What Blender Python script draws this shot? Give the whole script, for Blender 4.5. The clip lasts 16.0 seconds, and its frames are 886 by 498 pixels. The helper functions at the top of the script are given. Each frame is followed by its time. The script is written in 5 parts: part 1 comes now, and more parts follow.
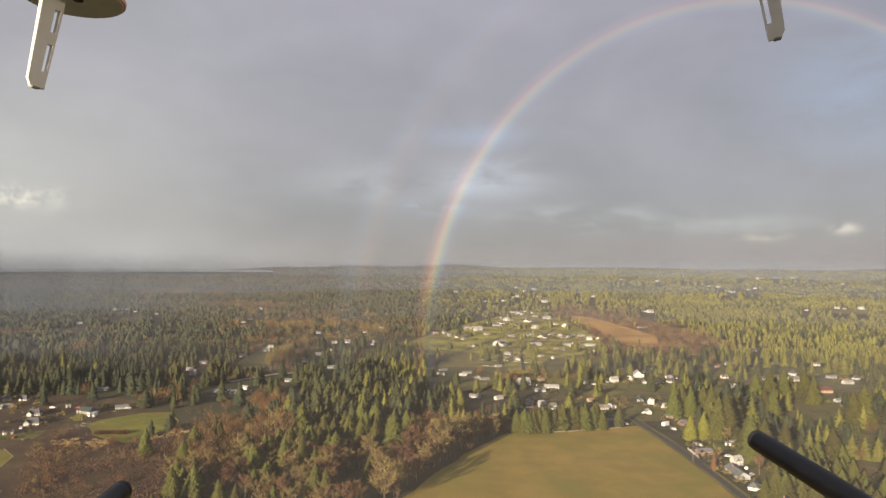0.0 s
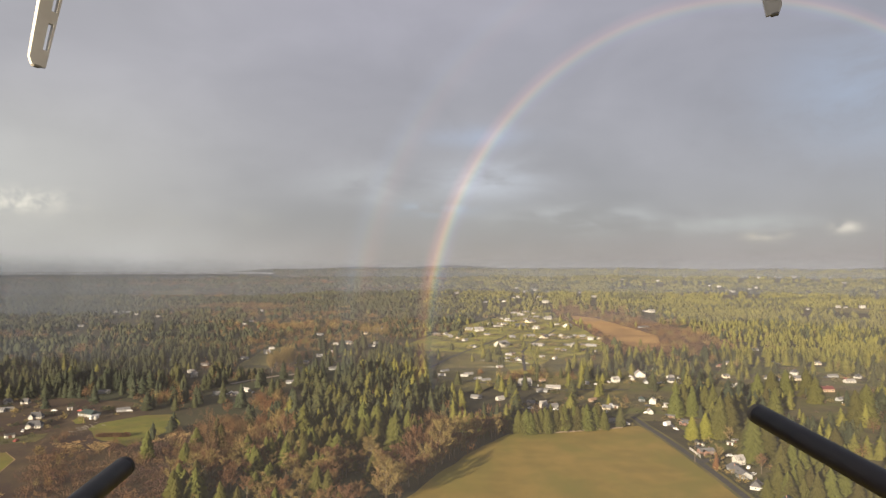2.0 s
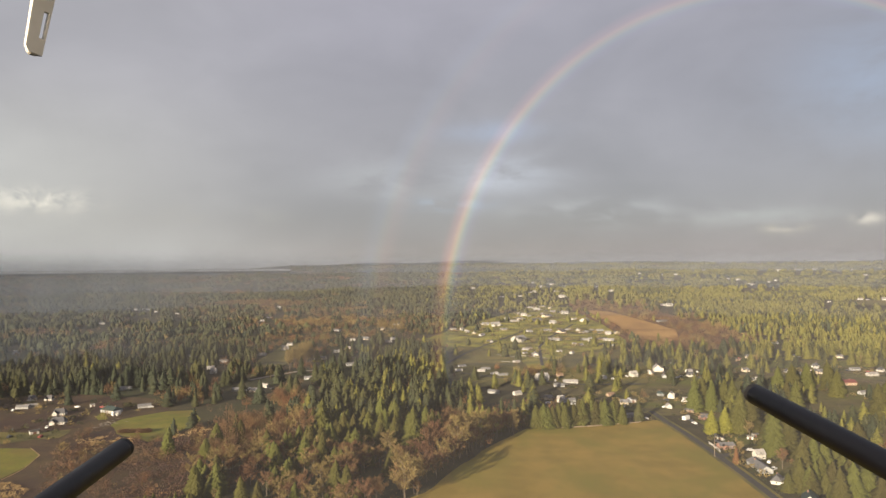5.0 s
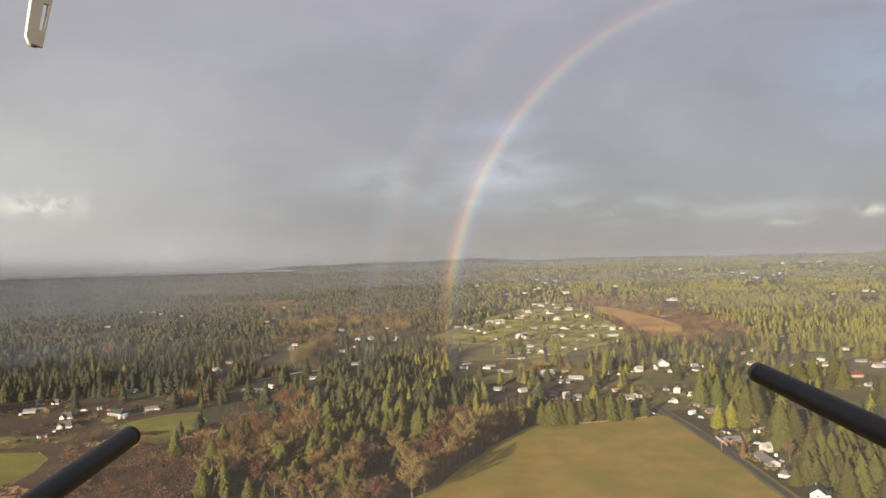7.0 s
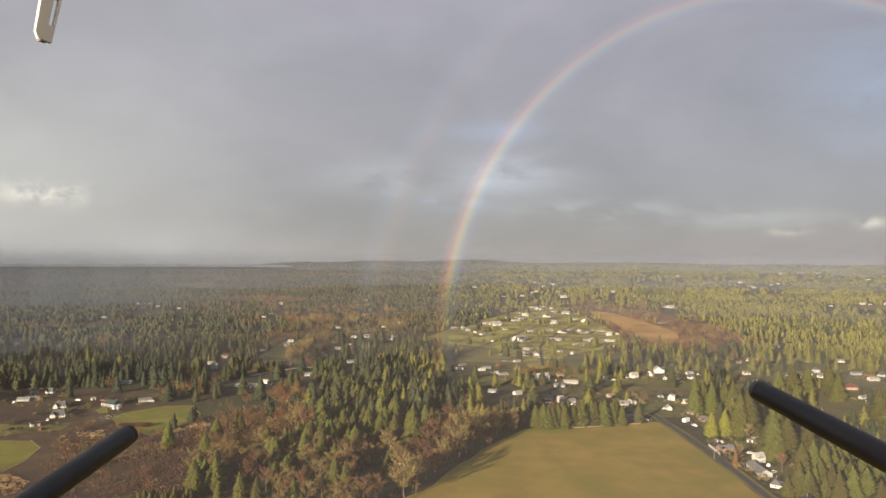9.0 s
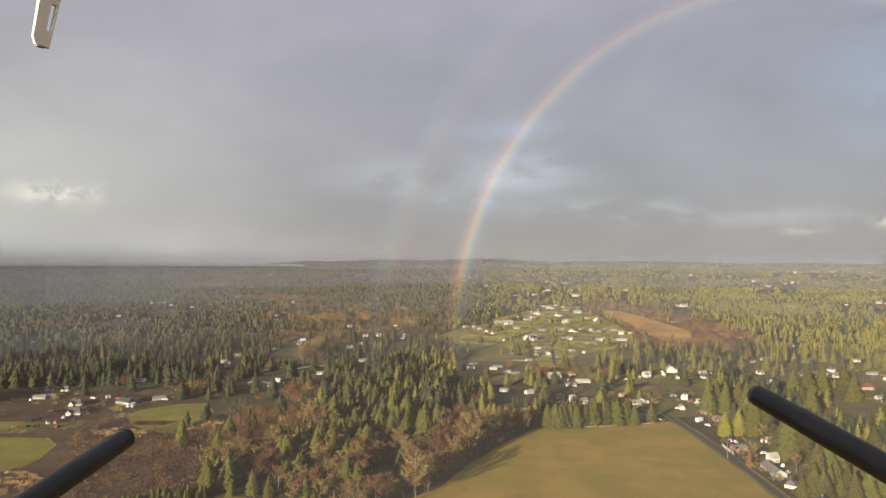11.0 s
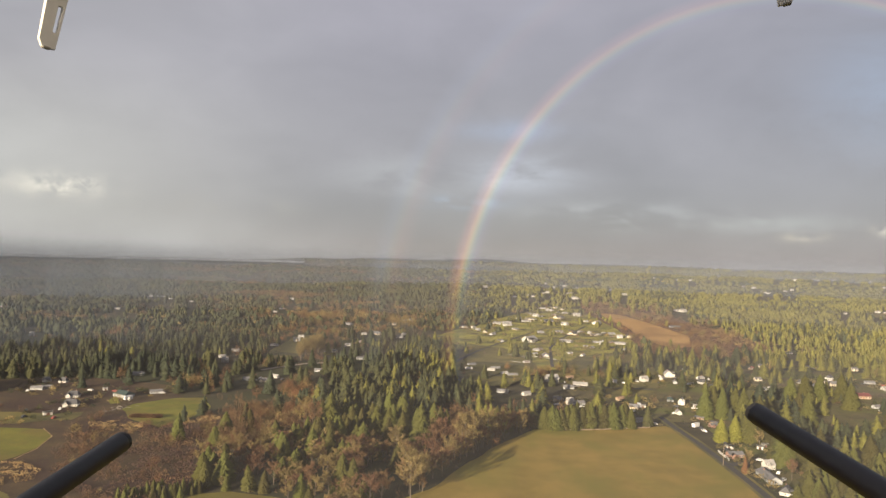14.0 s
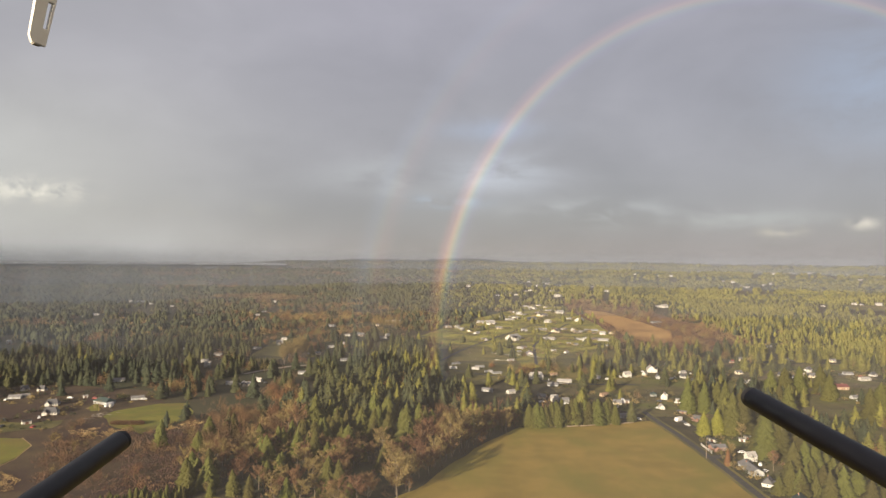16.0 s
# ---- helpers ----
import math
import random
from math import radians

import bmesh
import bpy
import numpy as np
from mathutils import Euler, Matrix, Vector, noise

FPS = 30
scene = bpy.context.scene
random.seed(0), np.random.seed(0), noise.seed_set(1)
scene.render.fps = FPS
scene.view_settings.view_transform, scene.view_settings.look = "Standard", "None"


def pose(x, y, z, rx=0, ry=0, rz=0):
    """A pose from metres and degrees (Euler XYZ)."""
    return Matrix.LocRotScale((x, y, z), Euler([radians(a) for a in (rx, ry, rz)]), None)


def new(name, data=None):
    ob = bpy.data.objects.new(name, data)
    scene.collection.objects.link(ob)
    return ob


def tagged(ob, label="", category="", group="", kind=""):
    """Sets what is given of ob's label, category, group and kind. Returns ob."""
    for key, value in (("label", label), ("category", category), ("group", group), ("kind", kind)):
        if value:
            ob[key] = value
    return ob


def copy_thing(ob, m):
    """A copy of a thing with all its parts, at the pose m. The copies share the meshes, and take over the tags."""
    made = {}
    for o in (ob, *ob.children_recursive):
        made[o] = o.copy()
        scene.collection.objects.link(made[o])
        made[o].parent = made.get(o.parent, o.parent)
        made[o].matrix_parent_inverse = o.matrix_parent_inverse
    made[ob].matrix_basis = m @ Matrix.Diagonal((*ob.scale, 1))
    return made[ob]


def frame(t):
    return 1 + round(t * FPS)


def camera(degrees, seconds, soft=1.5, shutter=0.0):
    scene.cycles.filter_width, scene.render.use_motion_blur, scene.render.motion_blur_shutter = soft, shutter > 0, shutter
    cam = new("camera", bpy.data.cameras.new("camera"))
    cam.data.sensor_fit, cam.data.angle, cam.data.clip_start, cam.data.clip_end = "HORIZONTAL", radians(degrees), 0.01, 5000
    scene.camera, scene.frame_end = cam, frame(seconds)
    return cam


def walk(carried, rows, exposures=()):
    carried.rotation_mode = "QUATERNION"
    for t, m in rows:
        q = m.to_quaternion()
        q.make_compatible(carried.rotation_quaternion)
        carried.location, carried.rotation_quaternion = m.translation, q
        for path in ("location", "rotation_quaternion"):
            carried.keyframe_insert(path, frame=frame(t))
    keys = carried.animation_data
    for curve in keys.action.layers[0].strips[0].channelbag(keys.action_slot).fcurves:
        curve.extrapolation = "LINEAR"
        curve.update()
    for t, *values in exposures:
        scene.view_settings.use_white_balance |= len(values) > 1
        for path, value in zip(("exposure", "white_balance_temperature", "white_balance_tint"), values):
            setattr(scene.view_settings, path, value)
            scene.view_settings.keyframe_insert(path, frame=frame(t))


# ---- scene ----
cam = camera(67.2, 16.0)

H = 110.0                     # flying height over the meadow, metres
PATH = (
    (0, -0.0155, 0.0015, 0.0263, 91.42, -0.35, -1.31),
    (0.5, -0.0064, -0.0032, -0.0233, 91.30, -0.06, -0.56),
    (1, -0.0018, -0.0028, -0.0311, 91.30, 0.21, 0.10),
    (1.5, -0.0097, -0.0010, -0.0026, 91.45, -0.00, -0.58),
    (2, -0.0152, -0.0001, 0.0099, 91.50, -0.04, -1.25),
    (2.5, -0.0128, -0.0012, -0.0007, 91.42, -0.07, -1.07),
    (3, -0.0099, -0.0012, -0.0003, 91.34, 0.02, -0.49),
    (3.5, -0.0048, 0.0003, 0.0011, 91.31, -0.01, -0.08),
    (4, -0.0029, -0.0008, -0.0003, 91.24, 0.01, -0.16),
    (6.5, 0.0023, 0.0006, 0.0035, 90.99, 1.35, 0.59),
    (7, 0.0005, -0.0013, -0.0083, 90.96, 1.38, 0.42),
    (7.5, -0.0028, -0.0014, -0.0107, 90.94, 1.08, 0.16),
    (8, -0.0045, -0.0047, -0.0074, 90.97, 0.58, -0.35),
    (8.5, -0.0036, -0.0017, -0.0045, 91.00, -0.05, 0.00),
    (11, 0.0075, 0.0014, -0.0000, 90.89, -0.29, 1.28),
    (11.5, 0.0212, 0.0051, 0.0119, 90.93, -0.62, 2.99),
    (12, 0.0237, 0.0051, 0.0163, 90.94, -0.86, 3.11),
    (12.5, 0.0170, 0.0036, 0.0092, 90.90, -0.96, 2.13),
    (13, 0.0100, 0.0013, 0.0000, 90.86, -0.99, 1.36),
    (13.5, 0.0115, 0.0021, 0.0010, 90.81, -0.89, 1.74),
    (14, 0.0068, 0.0012, 0.0069, 90.87, -1.56, 1.29),
    (14.5, 0.0025, 0.0010, 0.0037, 90.92, -1.86, 0.62),
    (15, -0.0051, -0.0011, -0.0010, 90.95, -1.70, -0.42),
    (15.5, -0.0048, -0.0018, -0.0015, 90.94, -1.23, -0.44),
    (16, -0.0032, -0.0012, 0.0017, 90.88, -0.60, -0.20),
)
walk(cam, [(t, pose(x, y, H + z, rx, ry, rz)) for t, x, y, z, rx, ry, rz in PATH],
     exposures=[(0.0, 1.35), (16.0, 1.35)])

# ---------------------------------------------------------------- light
SUN_AZ, SUN_EL = radians(33), radians(12.5)    # where the light goes, and how low the sun stands
sun = new("sun", bpy.data.lights.new("sun", "SUN"))
sun.data.energy, sun.data.angle, sun.data.color = 4.8, radians(0.5), (1.0, 0.82, 0.58)
sun_way = Vector((math.sin(SUN_AZ) * math.cos(SUN_EL), math.cos(SUN_AZ) * math.cos(SUN_EL), -math.sin(SUN_EL)))
sun.matrix_world = Matrix.Translation((-300, -500, 400)) @ sun_way.to_track_quat("-Z", "Y").to_matrix().to_4x4()


class Nodes:
    """Short hand for node trees."""

    def __init__(self, tree):
        self.t = tree
        tree.nodes.clear()

    def add(self, kind, **kw):
        n = self.t.nodes.new(kind)
        for k, v in kw.items():
            setattr(n, k, v)
        return n

    def link(self, a, b):
        self.t.links.new(a, b)

    def put(self, socket, v):
        if hasattr(v, "links"):
            self.t.links.new(v, socket)
        else:
            socket.default_value = v

    def math(self, op, a, b=0.0, c=0.0, clamp=False):
        n = self.add("ShaderNodeMath", operation=op, use_clamp=clamp)
        for s, v in zip(n.inputs, (a, b, c)):
            self.put(s, v)
        return n.outputs[0]

    def mix(self, f, a, b, blend="MIX"):
        n = self.add("ShaderNodeMix", data_type="RGBA", blend_type=blend)
        self.put(n.inputs[0], f)
        for s, v in ((n.inputs[6], a), (n.inputs[7], b)):
            self.put(s, (*v, 1.0) if isinstance(v, tuple) and len(v) == 3 else v)
        return n.outputs[2]

    def noise(self, vec, scale, detail=4.0, rough=0.55, dist=0.0):
        n = self.add("ShaderNodeTexNoise")
        self.link(vec, n.inputs["Vector"])
        n.inputs["Scale"].default_value, n.inputs["Detail"].default_value = scale, detail
        n.inputs["Roughness"].default_value, n.inputs["Distortion"].default_value = rough, dist
        return n.outputs["Fac"]

    def scaled(self, vec, sx, sy, sz):
        n = self.add("ShaderNodeMapping")
        self.link(vec, n.inputs["Vector"])
        n.inputs["Scale"].default_value = (sx, sy, sz)
        return n.outputs[0]

    def step(self, v, a, b):
        n = self.add("ShaderNodeMapRange", interpolation_type="SMOOTHSTEP")
        self.put(n.inputs[0], v)
        n.inputs[1].default_value, n.inputs[2].default_value = a, b
        return n.outputs[0]


def make_world():
    world = bpy.data.worlds.new("sky")
    scene.world = world
    world.use_nodes = True
    n = Nodes(world.node_tree)
    co = n.add("ShaderNodeTexCoord").outputs["Generated"]
    xyz = n.add("ShaderNodeSeparateXYZ")
    n.link(co, xyz.inputs[0])
    az = n.math("MULTIPLY", n.math("ARCTAN2", xyz.outputs[0], xyz.outputs[1]), 57.2958)
    el = n.math("MULTIPLY", n.math("ARCSINE", xyz.outputs[2]), 57.2958)
    sky = n.add("ShaderNodeTexSky", sky_type="NISHITA", sun_disc=False)
    sky.sun_elevation, sky.sun_rotation = SUN_EL, radians(180) + SUN_AZ
    blue = n.mix(1.0, sky.outputs[0], (0.10, 0.10, 0.10), "MULTIPLY")
    # a sheet of rain cloud: softly graded with height, with long flat streaks
    flat = n.scaled(co, 1.0, 1.0, 2.0)
    big = n.noise(flat, 2.3, 3.0, 0.5, 0.6)
    mid = n.noise(flat, 5.0, 5.0, 0.55, 0.4)
    crisp = n.noise(n.scaled(co, 1.0, 1.0, 1.3), 32.0, 6.0, 0.6, 0.1)
    fine = n.noise(n.scaled(co, 1.0, 1.0, 2.2), 14.0, 6.0, 0.6, 0.3)
    low = n.mix(n.step(el, 0.0, 2.6), (0.156, 0.151, 0.151), (0.138, 0.135, 0.142))
    mid_c = n.mix(n.step(el, 2.5, 9.0), low, (0.152, 0.146, 0.155))
    grey = n.mix(n.step(el, 9.0, 22.0), mid_c, (0.154, 0.148, 0.166))
    # warm brightness towards the gap in the clouds, darker rain to the other side
    glow = n.math("MULTIPLY", n.step(az, -8.0, -36.0), n.step(el, 17.0, 7.0))
    grey = n.mix(n.math("MULTIPLY", n.step(az, -4.0, -30.0), 0.55), grey, (0.206, 0.201, 0.207))
    grey = n.mix(n.math("MULTIPLY", glow, 0.75), grey, (0.212, 0.205, 0.193))
    grey = n.mix(n.math("MULTIPLY", n.step(az, 3.0, 22.0), 0.45), grey, (0.131, 0.127, 0.142))
    grey = n.mix(n.math("MULTIPLY", n.math("MULTIPLY", n.step(az, -4.0, -28.0), n.step(el, 4.0, 0.3)), 0.7), grey, (0.275, 0.280, 0.280))
    grey = n.mix(n.math("MULTIPLY", n.math("MULTIPLY", n.step(az, -22.0, -36.0), n.step(el, 14.0, 6.0)), 0.5), grey, (0.265, 0.263, 0.255))
    tone = n.math("MULTIPLY_ADD", n.step(big, 0.3, 0.7), 0.14, 0.87)
    tone = n.math("ADD", tone, n.math("MULTIPLY_ADD", n.step(mid, 0.30, 0.75), 0.08, -0.025))
    tone = n.math("ADD", tone, n.math("MULTIPLY_ADD", fine, 0.05, -0.025))
    comb = n.add("ShaderNodeCombineColor")
    for s in comb.inputs:
        n.link(tone, s)
    col = n.mix(1.0, grey, comb.outputs[0], "MULTIPLY")

    def puff(a, e, sa, se, colour, amount, noise_lo, noise_hi, src):
        nonlocal col
        qa = n.math("POWER", n.math("MULTIPLY", n.math("SUBTRACT", az, a), 1.0 / sa), 2.0)
        qe = n.math("POWER", n.math("MULTIPLY", n.math("SUBTRACT", el, e), 1.0 / se), 2.0)
        f = n.math("EXPONENT", n.math("MULTIPLY", n.math("ADD", qa, qe), -1.0))
        f = n.math("MULTIPLY", n.math("MULTIPLY", f, n.step(src, noise_lo, noise_hi)), amount)
        col = n.mix(f, col, colour)

    puff(5.0, 7.3, 4.5, 1.5, (0.225, 0.235, 0.262), 0.9, 0.30, 0.62, mid)     # white break beside the bow
    puff(0.2, 4.9, 3.4, 0.55, (0.165, 0.190, 0.232), 0.8, 0.44, 0.60, fine)     # thin blue slit
    puff(4.0, 11.0, 4.5, 0.9, (0.16, 0.175, 0.215), 0.8, 0.35, 0.65, mid)
    puff(-31.5, 4.7, 3.2, 0.8, (0.355, 0.338, 0.295), 0.95, 0.40, 0.62, crisp)      # sunlit cloud tops
    puff(32.4, 2.9, 0.85, 0.40, (0.30, 0.28, 0.25), 1.0, 0.36, 0.58, crisp)
    puff(27.1, 2.4, 1.3, 0.35, (0.27, 0.25, 0.215), 0.9, 0.38, 0.60, crisp)
    puff(13.0, 4.0, 6.5, 0.9, (0.205, 0.21, 0.22), 0.9, 0.40, 0.62, fine)
    puff(24.0, 3.4, 7.0, 0.7, (0.18, 0.184, 0.19), 0.8, 0.42, 0.62, fine)
    puff(-19.0, 3.8, 4.0, 0.8, (0.185, 0.178, 0.17), 0.8, 0.42, 0.62, fine)
    puff(-5.0, 7.0, 5.0, 1.6, (0.19, 0.192, 0.198), 0.7, 0.38, 0.62, mid)
    puff(34.0, 13.0, 6.0, 4.5, (0.15, 0.175, 0.225), 0.7, 0.30, 0.60, mid)
    out = n.mix(0.95, blue, col)
    bg = n.add("ShaderNodeBackground")
    n.link(out, bg.inputs[0])
    bg.inputs[1].default_value = 1.0
    n.link(bg.outputs[0], n.add("ShaderNodeOutputWorld").inputs[0])


make_world()

# ---------------------------------------------------------------- materials


def surface(name, c1, c2, scale=1.0, c3=None, scale3=0.05, rough=0.85, bump=0.0, metal=0.0, by_object=0.0, by_island=0.0, spec=0.3):
    """A two-scale noisy surface. Scales are features per metre."""
    m = bpy.data.materials.new(name)
    m.use_nodes = True
    n = Nodes(m.node_tree)
    co = n.add("ShaderNodeTexCoord").outputs["Object"]
    a = n.noise(co, scale, 5.0, 0.6)
    col = n.mix(n.step(a, 0.3, 0.7), c1, c2)
    if c3:
        col = n.mix(n.step(n.noise(co, scale3, 4.0, 0.6, 0.5), 0.42, 0.66), col, c3)
    if by_object or by_island:
        hsv = n.add("ShaderNodeHueSaturation")
        n.link(col, hsv.inputs["Color"])
        r = n.add("ShaderNodeObjectInfo").outputs["Random"] if by_object else n.add("ShaderNodeNewGeometry").outputs["Random Per Island"]
        amt = by_object or by_island
        n.link(n.math("MULTIPLY_ADD", r, amt, 1.0 - amt / 2), hsv.inputs["Value"])
        n.link(n.math("MULTIPLY_ADD", r, amt * 0.08, 0.5 - amt * 0.04), hsv.inputs["Hue"])
        col = hsv.outputs[0]
    p = n.add("ShaderNodeBsdfPrincipled")
    n.link(col, p.inputs["Base Color"])
    n.link(n.math("MULTIPLY_ADD", a, 0.2, rough - 0.1, clamp=True), p.inputs["Roughness"])
    p.inputs["Metallic"].default_value = metal
    p.inputs["Specular IOR Level"].default_value = spec
    if bump:
        b = n.add("ShaderNodeBump")
        b.inputs["Strength"].default_value, b.inputs["Distance"].default_value = 0.6, bump
        n.link(a, b.inputs["Height"])
        n.link(b.outputs[0], p.inputs["Normal"])
    n.link(p.outputs[0], n.add("ShaderNodeOutputMaterial").inputs[0])
    return m


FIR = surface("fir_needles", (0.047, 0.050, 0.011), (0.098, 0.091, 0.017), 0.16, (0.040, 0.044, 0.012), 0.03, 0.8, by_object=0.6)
# darker and lighter fir green: cloud shade and sunshine put into the colour
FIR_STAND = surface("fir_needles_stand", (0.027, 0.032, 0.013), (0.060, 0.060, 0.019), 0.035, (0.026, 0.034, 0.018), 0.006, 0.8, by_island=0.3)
SUNLIT_FIR_STAND = surface("sunlit_fir_needles", (0.086, 0.088, 0.018), (0.136, 0.128, 0.026), 0.05, (0.095, 0.092, 0.021), 0.012, 0.8, by_island=0.18)
RUST = surface("rusty_needles", (0.105, 0.052, 0.024), (0.175, 0.088, 0.038), 0.5, rough=0.85)
GOLDEN = surface("golden_sprays", (0.115, 0.118, 0.016), (0.185, 0.178, 0.026), 0.3, rough=0.8)
BARK = surface("bark", (0.10, 0.075, 0.055), (0.17, 0.135, 0.10), 2.0, rough=0.9)
TWIG = surface("bare_twigs", (0.118, 0.070, 0.036), (0.200, 0.122, 0.058), 0.15, (0.172, 0.084, 0.038), 0.03, 0.85, by_object=0.5)
TWIG_STAND = surface("bare_twigs_stand", (0.078, 0.047, 0.025), (0.148, 0.087, 0.042), 0.07, (0.130, 0.062, 0.028), 0.012, 0.85, by_island=0.4)
TWIG_GOLD = surface("mossy_twigs", (0.150, 0.112, 0.045), (0.255, 0.190, 0.075), 0.10, (0.120, 0.100, 0.040), 0.02, 0.85, by_island=0.4)
PALE_BARK = surface("pale_bark", (0.13, 0.105, 0.08), (0.21, 0.17, 0.13), 1.5, rough=0.85)
SCRUB = surface("scrub_twigs", (0.078, 0.043, 0.027), (0.162, 0.096, 0.046), 0.06, (0.070, 0.038, 0.032), 0.018, 0.9, by_island=0.4)
STRAW = surface("pale_reed_grass", (0.36, 0.25, 0.115), (0.50, 0.36, 0.17), 0.15, (0.28, 0.19, 0.085), 0.05, 0.9, by_island=0.3)
SCRUB_FLOOR = surface("scrub_ground", (0.052, 0.036, 0.021), (0.092, 0.064, 0.033), 0.06, (0.050, 0.029, 0.022), 0.020, 0.95)
FLOOR = surface("forest_floor", (0.034, 0.030, 0.017), (0.062, 0.052, 0.028), 0.05, (0.036, 0.042, 0.017), 0.006, 0.95)
MEADOW = surface("meadow_grass", (0.205, 0.150, 0.030), (0.285, 0.200, 0.047), 0.045, (0.180, 0.158, 0.028), 0.013, 0.9, bump=0.3)
LAWN = surface("lawn_grass", (0.108, 0.118, 0.018), (0.182, 0.170, 0.029), 0.05, (0.150, 0.118, 0.032), 0.02, 0.9, bump=0.2)
DULL_LAWN = surface("rough_grass", (0.105, 0.100, 0.030), (0.185, 0.150, 0.047), 0.035, (0.070, 0.066, 0.030), 0.012, 0.9, bump=0.2)
ESTATE_GRASS = surface("estate_lawns", (0.175, 0.178, 0.030), (0.360, 0.325, 0.062), 0.030, (0.110, 0.092, 0.038), 0.022, 0.9)
YARD_GRASS = surface("yard_ground", (0.072, 0.060, 0.030), (0.128, 0.108, 0.046), 0.07, (0.110, 0.116, 0.028), 0.018, 0.95)
MARSH = surface("marsh_grass", (0.350, 0.205, 0.070), (0.450, 0.275, 0.100), 0.03, (0.270, 0.150, 0.055), 0.012, 0.95)
REED = surface("dead_reeds", (0.105, 0.060, 0.038), (0.160, 0.090, 0.050), 0.02, (0.085, 0.052, 0.036), 0.008, 0.95)
ASPHALT = surface("asphalt", (0.040, 0.038, 0.037), (0.068, 0.064, 0.060), 0.4, rough=0.85)
GRAVEL = surface("gravel", (0.20, 0.175, 0.145), (0.30, 0.265, 0.22), 0.5, rough=0.9)
WATER = surface("grey_water", (0.32, 0.325, 0.33), (0.40, 0.405, 0.41), 0.01, rough=0.3)
WHITE = surface("white_siding", (0.43, 0.42, 0.39), (0.58, 0.565, 0.53), 0.3)
CREAM = surface("cream_siding", (0.58, 0.50, 0.38), (0.68, 0.60, 0.46), 0.6)
GREY = surface("grey_siding", (0.30, 0.31, 0.32), (0.40, 0.41, 0.42), 0.6)
TAN = surface("tan_siding", (0.36, 0.26, 0.18), (0.46, 0.34, 0.24), 0.6)
BRICK = surface("brick_red_siding", (0.24, 0.135, 0.105), (0.33, 0.20, 0.16), 0.8)
SHINGLE = surface("grey_shingles", (0.11, 0.11, 0.117), (0.19, 0.19, 0.197), 0.9, rough=0.7)
PALE_ROOF = surface("pale_roofing", (0.25, 0.245, 0.24), (0.37, 0.36, 0.35), 0.3, rough=0.6)
DARK_ROOF = surface("dark_shingles", (0.06, 0.062, 0.07), (0.11, 0.11, 0.12), 0.9, rough=0.7)
BROWN_ROOF = surface("brown_shingles", (0.19, 0.125, 0.085), (0.28, 0.19, 0.13), 0.9, rough=0.7)
RED_ROOF = surface("red_roofing", (0.115, 0.042, 0.040), (0.165, 0.062, 0.057), 0.7, rough=0.6)
GREEN_ROOF = surface("green_roofing", (0.030, 0.048, 0.048), (0.046, 0.068, 0.066), 0.7, rough=0.6)
PANE = surface("window_pane", (0.03, 0.035, 0.04), (0.05, 0.055, 0.06), 1.0, rough=0.15, spec=0.6)
DOOR = surface("door_paint", (0.10, 0.05, 0.035), (0.16, 0.085, 0.06), 1.5, rough=0.5)
WOOD = surface("weathered_wood", (0.17, 0.13, 0.095), (0.28, 0.22, 0.165), 1.2)
CAR_WHITE = surface("white_car_paint", (0.74, 0.74, 0.74), (0.80, 0.80, 0.80), 1.0, rough=0.3)
CAR_RED = surface("red_car_paint", (0.30, 0.06, 0.05), (0.36, 0.08, 0.065), 1.0, rough=0.35)
CAR_DARK = surface("dark_car_paint", (0.045, 0.05, 0.065), (0.06, 0.065, 0.08), 1.0, rough=0.3)
TYRE = surface("tyre_rubber", (0.02, 0.02, 0.02), (0.035, 0.035, 0.035), 5.0)
CARBON = surface("black_tube", (0.006, 0.005, 0.007), (0.013, 0.011, 0.0145), 60.0, rough=0.45, bump=0.0002, spec=0.22)
CAP = surface("black_end_cap", (0.010, 0.010, 0.011), (0.020, 0.019, 0.020), 80.0, rough=0.6)
SHELL = surface("white_plastic", (0.58, 0.56, 0.52), (0.66, 0.64, 0.60), 40.0, rough=0.45)
SHELL_GREY = surface("grey_plastic", (0.22, 0.205, 0.175), (0.30, 0.28, 0.24), 60.0, rough=0.5)
COPPER = surface("copper_winding", (0.62, 0.25, 0.07), (0.75, 0.34, 0.10), 200.0, rough=0.35, metal=0.7)


